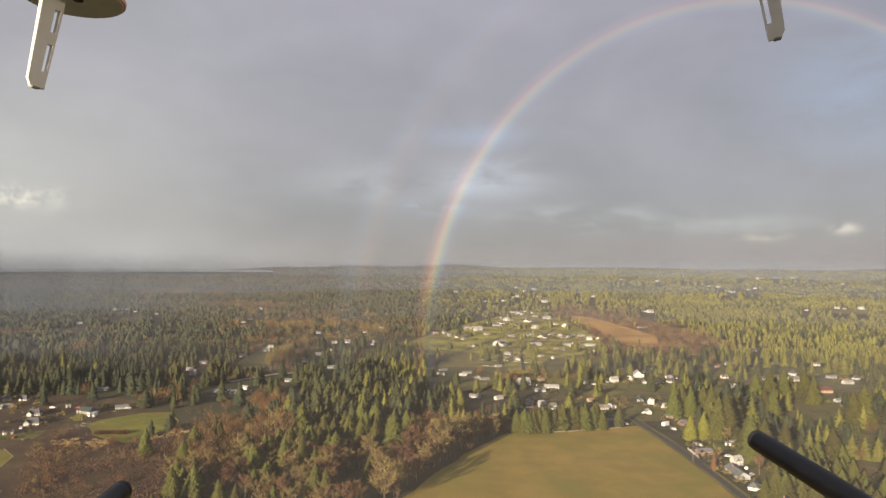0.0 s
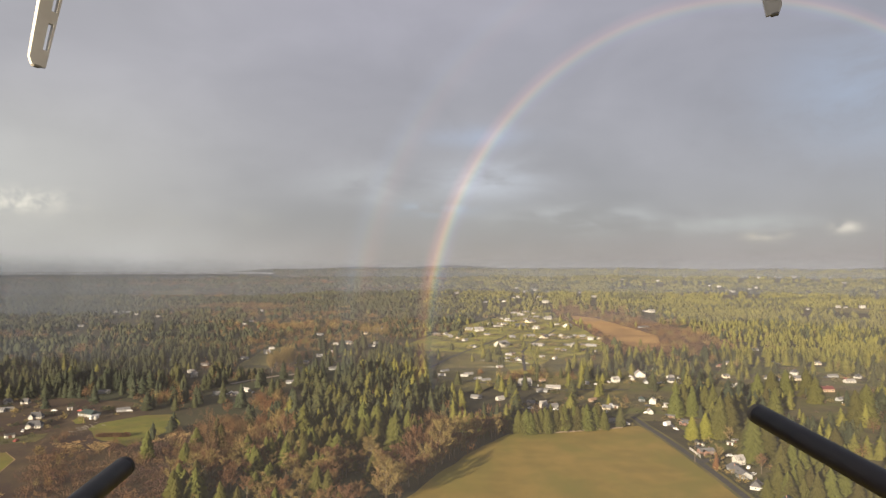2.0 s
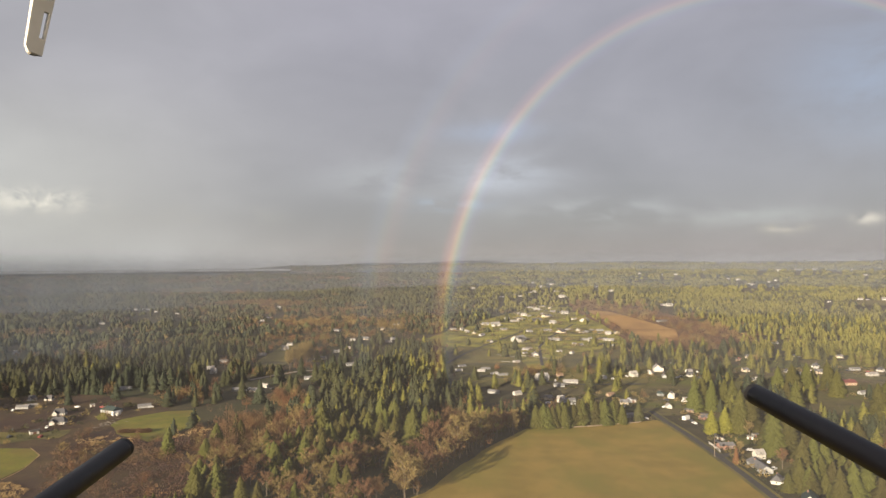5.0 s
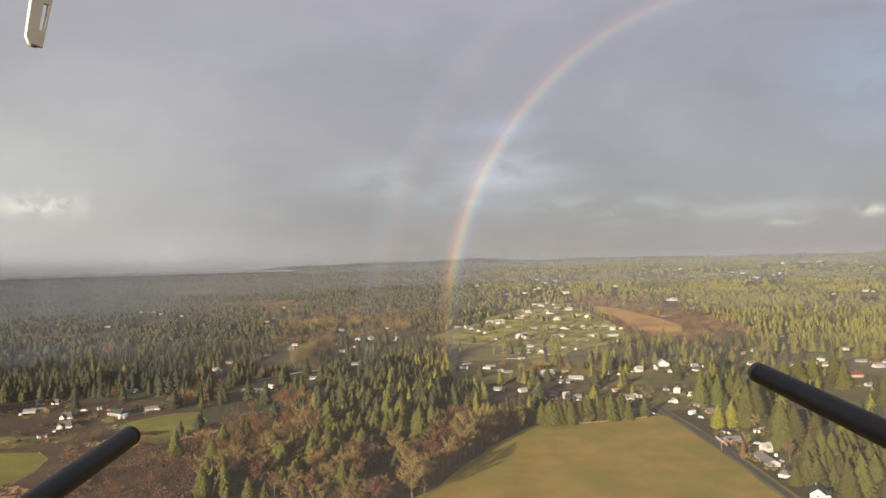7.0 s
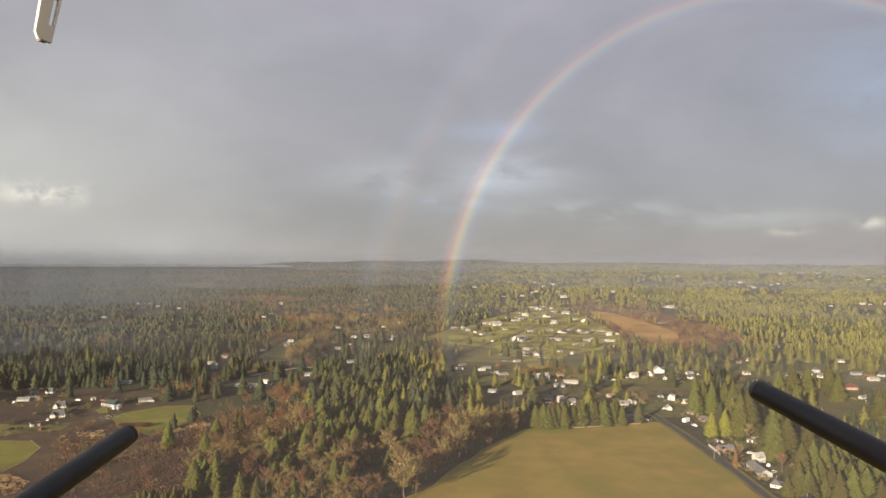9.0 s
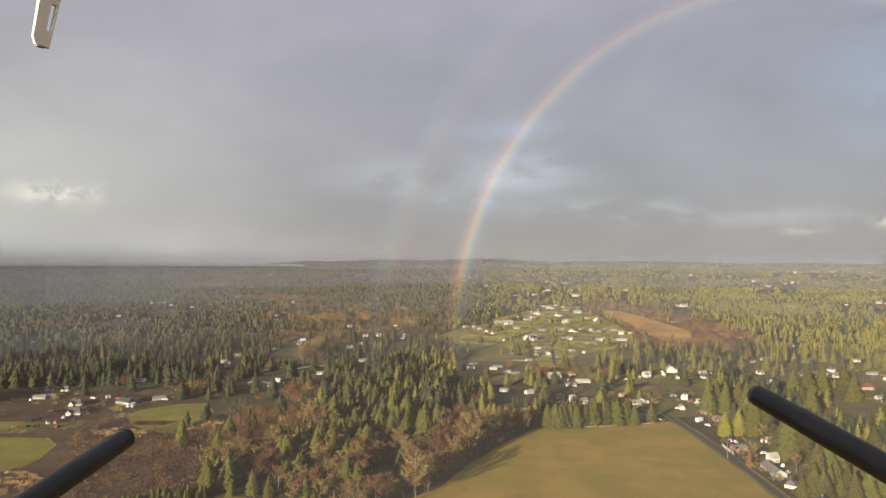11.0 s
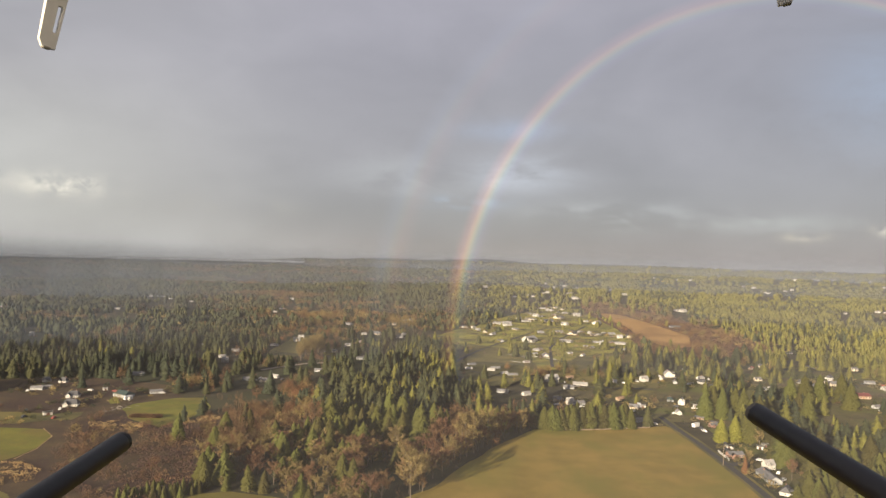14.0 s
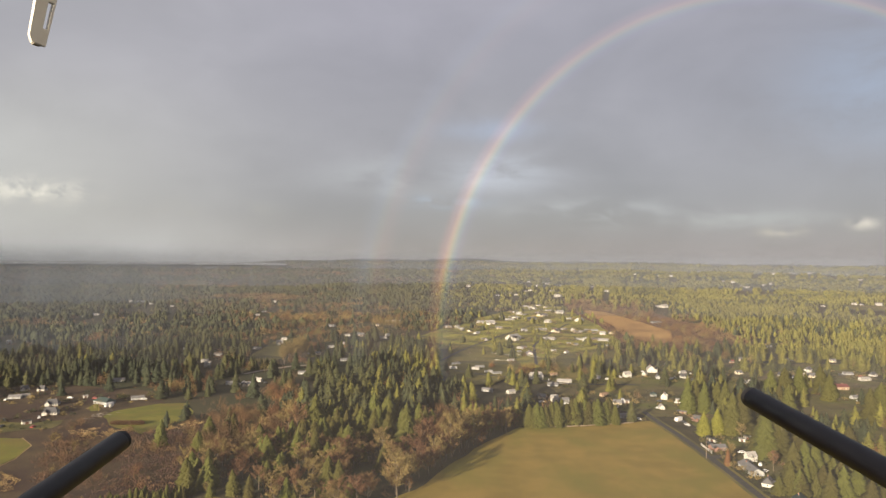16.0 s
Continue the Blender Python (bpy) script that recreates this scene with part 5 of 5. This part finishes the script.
def dome_template(rng):
    """The rough rounded top of a clump of far trees."""
    v, f = [], []
    for z, r in ((0.05, 0.44), (0.68, 0.36)):
        v += [(r * (0.75 + 0.5 * rng.random()) * math.cos(1.257 * j + 0.5 * z), r * (0.75 + 0.5 * rng.random()) * math.sin(1.257 * j + 0.5 * z), z + 0.16 * rng.normal() * (z > 0.1)) for j in range(5)]
    v.append((0.05 * rng.normal(), 0.05 * rng.normal(), 1.0))
    for j in range(5):
        f += [(j, (j + 1) % 5, 5 + (j + 1) % 5), (j, 5 + (j + 1) % 5, 5 + j)]
    f += [(5 + j, 5 + (j + 1) % 5, 10) for j in range(5)]
    return np.array(v), np.array(f)


fir_c = [dome_template(rng) for i in range(6)]
bare_a = [brush_template(rng, 185, 0.25, 0.16, 0.0072, 0.16) for i in range(4)]
bare_b = [brush_template(rng, 34, 0.32, 0.2, 0.024, 0.24) for i in range(4)]
bare_c = [brush_template(rng, 12, 0.34, 0.1, 0.07, 0.5) for i in range(3)]

mid_f, mid_b = stand(845, 2400, 100, (10, 15.5), (8, 13), 1.42)
far_f, far_b = stand(2110, 4750, 23, (9, 12), (8, 11), 1.2)
mid_d = np.hypot(mid_f[:, 0], mid_f[:, 1])
far_f[:, 4] *= 1.6
far_b[:, 4] *= 2.0
m = ~((np.degrees(np.arctan2(far_f[:, 0], far_f[:, 1])) < -13) & (np.hypot(far_f[:, 0], far_f[:, 1]) > 3600))
far_f = far_f[m]
m = ~((np.degrees(np.arctan2(far_b[:, 0], far_b[:, 1])) < -13) & (np.hypot(far_b[:, 0], far_b[:, 1]) > 3600))
far_b = far_b[m]


def is_sunlit_fir(rows):
    """Lighter firs in groups, mostly eastward; the darker ones westward stand in for cloud shade."""
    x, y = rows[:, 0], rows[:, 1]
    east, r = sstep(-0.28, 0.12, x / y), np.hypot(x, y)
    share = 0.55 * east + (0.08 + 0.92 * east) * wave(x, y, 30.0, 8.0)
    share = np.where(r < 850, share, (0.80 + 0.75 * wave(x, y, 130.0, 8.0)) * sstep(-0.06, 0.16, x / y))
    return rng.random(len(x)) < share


lit_n, lit_m, lit_f = is_sunlit_fir(near_f), is_sunlit_fir(mid_f), is_sunlit_fir(far_f)
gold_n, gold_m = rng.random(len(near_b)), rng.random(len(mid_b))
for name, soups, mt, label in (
        ("cedar_woodland", mixed(fir_a, near_f[lit_n]), SUNLIT_FIR_STAND, "firs with sunlight put into their yellow-green colour"),
        ("cedar_woodland", mixed(fir_b, mid_f[lit_m & (mid_d < 1400)]) + mixed(fir_bb, mid_f[lit_m & (mid_d >= 1400)]), SUNLIT_FIR_STAND, "firs in a sunlit yellow-green colour beyond the houses"),
        ("cedar_woodland", mixed(fir_c, far_f[lit_f]), SUNLIT_FIR_STAND, "hazy fir woodland in sunlit yellow-green towards the hills"),
        ("fir_woodland", mixed(fir_a, near_f[~lit_n]), FIR_STAND, "dark and sunlit green fir woodland"),
        ("fir_woodland", mixed(fir_b, mid_f[~lit_m & (mid_d < 1400)]) + mixed(fir_bb, mid_f[~lit_m & (mid_d >= 1400)]), FIR_STAND, "green fir woodland beyond the houses"),
        ("fir_woodland", mixed(fir_c, far_f[~lit_f]), FIR_STAND, "hazy green fir woodland towards the hills"),
        ("bare_woodland", mixed(bare_a, near_b[gold_n < 0.74]), TWIG_STAND, "leafless brown and orange winter woodland"),
        ("mossy_woodland", mixed(bare_a, near_b[gold_n >= 0.74]), TWIG_GOLD, "leafless golden mossy maples among the firs"),
        ("bare_woodland", mixed(bare_b, mid_b[gold_m < 0.6]), TWIG_STAND, "leafless brown woodland between the firs"),
        ("mossy_woodland", mixed(bare_b, mid_b[gold_m >= 0.6]), TWIG_GOLD, "leafless golden trees beyond the houses"),
        ("bare_woodland", mixed(bare_c, far_b), TWIG_STAND, "hazy brown woodland towards the hills")):
    tagged(new(name, soup(name, *join(soups), mt)), label, "woodland", kind="stuff")

# scrub: low bushes over the brown land and along the edges of the woods
x, y = spread(190, 900, 820)
straw = inside(STRAW_NORTH, x, y) | inside(STRAW_EAST, x, y) | inside(STRAW_WEST, x, y)
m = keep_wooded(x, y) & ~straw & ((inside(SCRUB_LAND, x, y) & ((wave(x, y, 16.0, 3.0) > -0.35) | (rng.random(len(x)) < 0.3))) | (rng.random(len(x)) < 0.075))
x, y = x[m], y[m]
h = 1.6 + 4.8 * rng.random(len(x)) ** 2
bushes = np.stack([x, y, height(x, y), h, h * (0.9 + 0.7 * rng.random(len(x)))], 1)
shrub = [brush_template(rng, 38, 0.5, 0.0, 0.032, 0.17) for i in range(4)]
x2, y2 = spread(900, 1900, 160)
m = inside(REEDS, x2, y2) & ~inside(MARSH_GRASS, x2, y2)
reeds = np.stack([x2[m], y2[m], height(x2[m], y2[m]), 3 + 3 * rng.random(m.sum()), 5 + 4 * rng.random(m.sum())], 1)
tagged(new("scrub", soup("scrub", *join(mixed(shrub, bushes) + mixed(shrub, reeds)), SCRUB)), "tangled red-brown winter scrub and brambles", "scrub", kind="stuff")

# pale reed grass round the lawn and the mown field
x, y = spread(190, 520, 900)
m = inside(STRAW_NORTH, x, y) | inside(STRAW_EAST, x, y) | inside(STRAW_WEST, x, y)
m &= wave(x, y, 6.0, 1.0) > -0.35
x, y = x[m], y[m]
h = 0.9 + 1.0 * rng.random(len(x))
tufts = np.stack([x, y, height(x, y), h, h * (1.5 + 0.8 * rng.random(len(x)))], 1)
tuft = [brush_template(rng, 45, 0.5, 0.0, 0.03, 0.45) for i in range(3)]
tagged(new("reed_grass", soup("reed_grass", *join(mixed(tuft, tufts)), STRAW)), "pale straw-coloured clumps of dead reed grass", "reed grass", kind="stuff")

# ---------------------------------------------------------------- small things by the lane


def car(label, paint, van=False):
    base = tagged(new("van" if van else "car"), label, "van" if van else "car", "parked vehicles")
    bm = bmesh.new()
    if van:
        box(bm, -3.2, 3.2, -1.15, 1.15, 0.45, 2.9, 0.15)
    else:
        box(bm, -2.2, 2.2, -0.88, 0.88, 0.35, 0.95, 0.12)
        g = box(bm, -1.2, 1.3, -0.76, 0.76, 0.9, 1.45, 0.14)
    part("body", bm, paint, base)
    if van:
        part("windscreen", box(bmesh.new(), 3.17, 3.23, -0.95, 0.95, 1.6, 2.4), PANE, base)
    else:
        part("windscreen", box(bmesh.new(), 1.2, 1.33, -0.66, 0.66, 1.0, 1.38), PANE, base)
        part("side_glass", box(bmesh.new(), -1.0, 1.1, -0.78, 0.78, 1.02, 1.36), PANE, base)
    k = 1.9 if van else 1.35
    for sx in (-k, k):
        for sy in (-1, 1):
            part("wheel", tube(bmesh.new(), (sx, sy * 0.72, 0.33), (sx, sy * 0.93, 0.33), 0.33, 0.33, 14), TYRE, base)
    return base


CARS = [car("white parked car beside a house", CAR_WHITE), car("dark parked car on a drive", CAR_DARK), car("red parked car on a drive", CAR_RED), car("white camper van parked beside the lane", CAR_WHITE, True)]
CAR_SPOTS = [(165.0, 460.3, 3), (166.7, 449.1, 0), (184.8, 519.2, 0), (-240.3, 488.0, 3), (-236.7, 519.2, 0), (-230.5, 517.1, 0), (142.6, 519.2, 3), (182.8, 466.9, 2), (171.2, 350.8, 0), (163.8, 404.4, 1), (137.9, 463.6, 0), (174.5, 362.6, 0), (-287.8, 444.5, 1)]
POLES = [(150.1, 375.1)]
WOODPILE = (-234.4, 458.7)
HEDGE = [(-212.6, 438.5), (-194.7, 438.5)]
for i, (x, y, k) in enumerate(CAR_SPOTS):
    copy_thing(CARS[int(k)], Matrix.Translation((x, y, 0.06)) @ pose(0, 0, 0, 0, 0, 40 + 67 * i))
for i, (x, y, length) in enumerate(LANE_HOUSES + CORNER_HOUSES + EAST_HOUSES + MEADOW_HOUSES + MID_LEFT + LEFT_FARM):
    for k in range((1, 0, 1, 2, 0)[i % 5]):
        a = 1.9 * i + 2.3 * k
        copy_thing(CARS[(0, 1, 0, 0, 1, 2, 0, 1)[(i * 3 + k) % 8]], Matrix.Translation((x + 11 * math.cos(a), y - 7 + 6 * math.sin(a), float(height(x, y)) + 0.2)) @ pose(0, 0, 0, 0, 0, 57 * i))
for ob in CARS + list(MODELS.values()) + FIR_MODELS + BARE_MODELS + [cedar_model]:
    for o in (*ob.children_recursive, ob):
        bpy.data.objects.remove(o)

# shrubs in the gardens
rows = []
for x, y, length in LANE_HOUSES + CORNER_HOUSES + MEADOW_HOUSES + EAST_HOUSES + LEFT_FARM + ESTATE_NEAR + ESTATE_FAR:
    for k in range(14):
        a, r = 6.283 * rng.random(), 8 + 16 * rng.random()
        h = 1.2 + (3.2 if y < 800 else 4.8) * rng.random() ** 2
        rows.append((x + r * math.cos(a), y + r * math.sin(a), float(height(x, y)), h, h * (1.0 + 0.6 * rng.random())))
rows = np.array(rows)
m = ~inside(MEADOW_EDGE, rows[:, 0], rows[:, 1]) & ~near_line(ROAD, rows[:, 0], rows[:, 1], 4.5)
rows = rows[m]
pick = rng.random(len(rows))
garden = [brush_template(rng, 60, 0.5, 0.0, 0.055, 0.26) for i in range(3)]
tagged(new("garden_shrubs", soup("garden_shrubs", *join(mixed(garden, rows[pick < 0.55])), FIR_STAND)), "dark green garden shrubs round the houses", "shrubs", kind="stuff")
tagged(new("garden_shrubs", soup("garden_shrubs", *join(mixed(garden, rows[pick >= 0.55])), TWIG_GOLD)), "leafless tan garden shrubs round the houses", "shrubs", kind="stuff")

# fences: white boards by the lane and round the paddocks, weathered rails along the meadow


def fence_line(start, end, label, material, tall, boards, gap):
    (x0, y0), (x1, y1) = start, end
    fence = tagged(new("fence"), label, "fence")
    fence.matrix_basis = Matrix.Translation((x0, y0, float(height(x0, y0)))) @ pose(0, 0, 0, 0, 0, math.degrees(math.atan2(y1 - y0, x1 - x0)))
    length = math.hypot(x1 - x0, y1 - y0)
    post = mesh_of("post", box(bmesh.new(), -0.07, 0.07, -0.07, 0.07, -0.2, tall, 0.01), material)
    for i in range(int(length / gap) + 1):
        shared("post", post, fence, pose(i * gap, 0, 0))
    step = tall / (boards + 0.3)
    for k in range(boards):
        part("board", box(bmesh.new(), -0.1, length, -0.11, -0.07, 0.2 + step * k, 0.2 + step * (k + 0.72), 0.008), material, fence)


fence_line((157.3, 401.0), (156.6, 382.5), "white board fence beside the asphalt lane", WHITE, 1.6, 4, 2.4)
fence_line((60.5, 778.3), (82.7, 764.5), "white paddock fence below the housing estate", WHITE, 1.4, 3, 3.0)
fence_line((87.6, 773.4), (113.0, 750.9), "white paddock fence below the housing estate", WHITE, 1.4, 3, 3.0)
fence_line((60.5, 730.4), (79.5, 718.3), "white paddock fence beside brown plots", WHITE, 1.4, 3, 3.0)
fence_line((64.0, 437.5), (97.9, 444.6), "weathered rail fence at the foot of the firs", WOOD, 0.9, 2, 2.6)
fence_line((98.5, 444.8), (132.5, 454.4), "weathered rail fence along the meadow", WOOD, 0.9, 2, 2.6)

# white gas tank on its cradle beside the green-roofed farm house
tank = tagged(new("gas_tank"), "round white gas tank beside the farm house", "gas tank")
tank.location = (-237.4, 484.5, 0)
bm = bmesh.new()
bmesh.ops.create_uvsphere(bm, u_segments=20, v_segments=12, radius=1.45)
bmesh.ops.translate(bm, verts=bm.verts[:], vec=(0, 0, 1.7))
part("shell", bm, WHITE, tank)
for tx, ty in ((-0.7, -0.7), (0.7, -0.7), (0.7, 0.7), (-0.7, 0.7)):
    part("leg", tube(bmesh.new(), (tx, ty, -0.1), (tx * 0.9, ty * 0.9, 0.9), 0.09, 0.09, 8), GREY, tank)

# power poles along the lane
for x, y in POLES:
    pole = tagged(new("utility_pole"), "wooden utility pole beside the lane", "utility pole", "poles along the lane")
    pole.matrix_basis = pose(x, y, 0, 0, 0, 55)
    part("post", tube(bmesh.new(), (0, 0, -0.5), (0, 0, 10.5), 0.17, 0.11, 8), WOOD, pole)
    part("crossarm", box(bmesh.new(), -1.2, 1.2, -0.06, 0.06, 9.6, 9.75), WOOD, pole)
    for sx in (-1.05, -0.45, 0.45, 1.05):
        part("insulator", tube(bmesh.new(), (sx, 0, 9.75), (sx, 0, 9.95), 0.06, 0.04, 8), PANE, pole)

# sawn timber and rubble in the farm yard, low hedge on the lawn
wx, wy = WOODPILE
pile = tagged(new("timber_pile"), "untidy pile of pale sawn timber", "timber pile")
pile.location = (wx, wy, 0)
for i in range(26):
    l = 2.0 + 3.0 * rng.random()
    part("plank", box(bmesh.new(), -l / 2, l / 2, -0.15, 0.15, 0, 0.12), GRAVEL, pile,
         m=pose(rng.normal() * 4.0, rng.normal() * 6.0, 0.1 + 0.5 * rng.random(), rng.normal() * 5, rng.normal() * 5, rng.random() * 180))
(ex0, ey0), (ex1, ey1) = HEDGE
rows = np.array([(ex0 + (ex1 - ex0) * t, ey0 + (ey1 - ey0) * t, 0, 2.4 + 0.5 * rng.random(), 4.5) for t in np.linspace(0, 1, 30)])
tagged(new("hedge", soup("hedge", *join(mixed([brush_template(rng, 160, 0.5, 0.0, 0.05, 0.3)], rows)), SCRUB)), "low clipped brown hedge on a lawn", "hedge")

# ---------------------------------------------------------------- the aircraft that carries the camera
drone = tagged(new("quadcopter"), "white quadcopter with black landing skids, hovering", "quadcopter")
drone.location = (0, 0, H)


def skid(tip, on, length):
    tip, on = Vector(tip), Vector(on)
    d = (on - tip).normalized()
    bm = tube(bmesh.new(), tip + d * 0.004, tip + d * length, 0.0066, 0.0066, 32)
    sk = part("landing_skid", bm, CARBON, drone, "matt black landing skid tube")
    for p in sk.data.polygons:
        p.use_smooth = len(p.vertices) == 4
    bm = tube(bmesh.new(), tip, tip + d * 0.0045, 0.0064, 0.0066, 32)
    part("end_cap", bm, CAP, sk)
    return tip + d * length


end_r = skid((0.1990, 0.4333, -0.0857), (0.2081, 0.3146, -0.0968), 0.62)
end_l = skid((-0.2086, 0.4331, -0.1176), (-0.2084, 0.3597, -0.1224), 0.62)


def leg(foot, top, label):
    """A flat moulded leg with long slots, hanging under a motor."""
    foot, top = Vector(foot), Vector(top)
    z = (top - foot).normalized()
    y = Vector((0.80, -0.60, 0)) if foot.x < 0 else Vector((-0.42, -0.91, 0))     # the way the slotted face looks
    y = (y - z * y.dot(z)).normalized()
    x = y.cross(z)
    m = Matrix((x, y, z)).transposed().to_4x4()
    m.translation = foot
    ln = (top - foot).length
    bm = bmesh.new()
    t, w = 0.0017, 0.0052
    side = 1 if foot.x < 0 else -1           # the broad rib stands on the outer edge

    def bar(x0, x1, z0, z1):
        box(bm, min(side * x0, side * x1), max(side * x0, side * x1), -t, t, z0, z1)

    rib, lip = -w + 0.0040, -w + 0.0012
    bar(rib, w, 0.0, 0.0045)
    bar(rib, w, 0.0045, ln)
    bar(-w, lip, 0.0, 0.0045)
    bar(-w, lip, 0.0045, ln)
    for z0, z1 in ((0.0, 0.0045), (0.0045, 0.011), (0.029, 0.037), (0.052, ln)):
        bar(lip, rib, z0, z1)
    bmesh.ops.recalc_face_normals(bm, faces=bm.faces[:])
    for v in bm.verts:                       # wider towards the motor, the foot cut off aslant
        k = v.co.z / ln
        v.co.x *= 1.0 + 0.34 * k
        v.co.y *= 1.0 + 0.55 * k
        if v.co.z < 0.001 and v.co.x * side > 0:
            v.co.x *= 0.55
    lg = part("landing_leg", bm, SHELL, drone, label, m)
    bm = box(bmesh.new(), -0.0026, 0.0022, -0.0026, 0.0026, -0.0008, 0.0006, 0.0003)
    part("foot_pad", bm, SHELL_GREY, lg)

def motor(c, label):
    c = Vector(c)
    pod = part("motor_pod", tube(bmesh.new(), c, c + Vector((0, 0, 0.020)), 0.030, 0.032, 40), SHELL, drone, label)
    bm = bmesh.new()
    tube(bm, c + Vector((0, 0, 0.0010)), c + Vector((0, 0, 0.0034)), 0.0312, 0.0316, 40)
    part("copper_ring", bm, COPPER, pod)
    bm = bmesh.new()
    tube(bm, c + Vector((0.006, -0.006, -0.002)), c + Vector((0.006, -0.006, 0.001)), 0.003, 0.003, 12)
    part("screw", bm, CAP, pod)
    bm = bmesh.new()
    tube(bm, c + Vector((0, 0, 0.020)), c + Vector((0, 0, 0.034)), 0.006, 0.004, 16)
    hub = part("rotor_hub", bm, SHELL, drone)
    for s in (-1, 1):
        bm = bmesh.new()
        g = box(bm, -0.010, 0.010, 0.004, 0.115, -0.0008, 0.0008)
        for v in bm.verts:
            if v.co.y > 0.05:
                v.co.x *= 0.45
        part("rotor_blade", bm, SHELL, hub, m=Matrix.Translation(c + Vector((0, 0, 0.032))) @ pose(0, 0, 0, 0, 8, 88 + (0 if s > 0 else 180)))
    body_side = Vector((0.05 if c.x > 0 else -0.05, -0.02, 0.245))
    part("arm", tube(bmesh.new(), c + Vector((0, -0.012, 0.016)), body_side, 0.011, 0.016, 20), SHELL, drone)


leg((-0.2685, 0.4324, 0.1392), (-0.2574, 0.4335, 0.2020), "white slotted plastic landing leg")
leg((0.2138, 0.4325, 0.1770), (0.2027, 0.4335, 0.2424), "white slotted plastic landing leg")
motor((-0.2514, 0.4455, 0.2000), "white motor pod with a copper ring")
motor((0.1967, 0.4453, 0.2414), "white motor pod with a copper ring")
# body above the view, its size chosen to shade the right leg
bm = bmesh.new()
bmesh.ops.create_uvsphere(bm, u_segments=32, v_segments=16, radius=1.0)
bmesh.ops.transform(bm, verts=bm.verts[:], matrix=Matrix.Translation((0, -0.04, 0.26)) @ Matrix.Diagonal((0.13, 0.14, 0.085, 1)))
part("body_shell", bm, SHELL, drone)
for end, sx in ((end_r, 1), (end_l, -1)):
    part("skid_strut", tube(bmesh.new(), end + Vector((0, 0.02, 0)), (sx * 0.06, -0.06, 0.24), 0.006, 0.006, 16), CARBON, drone)
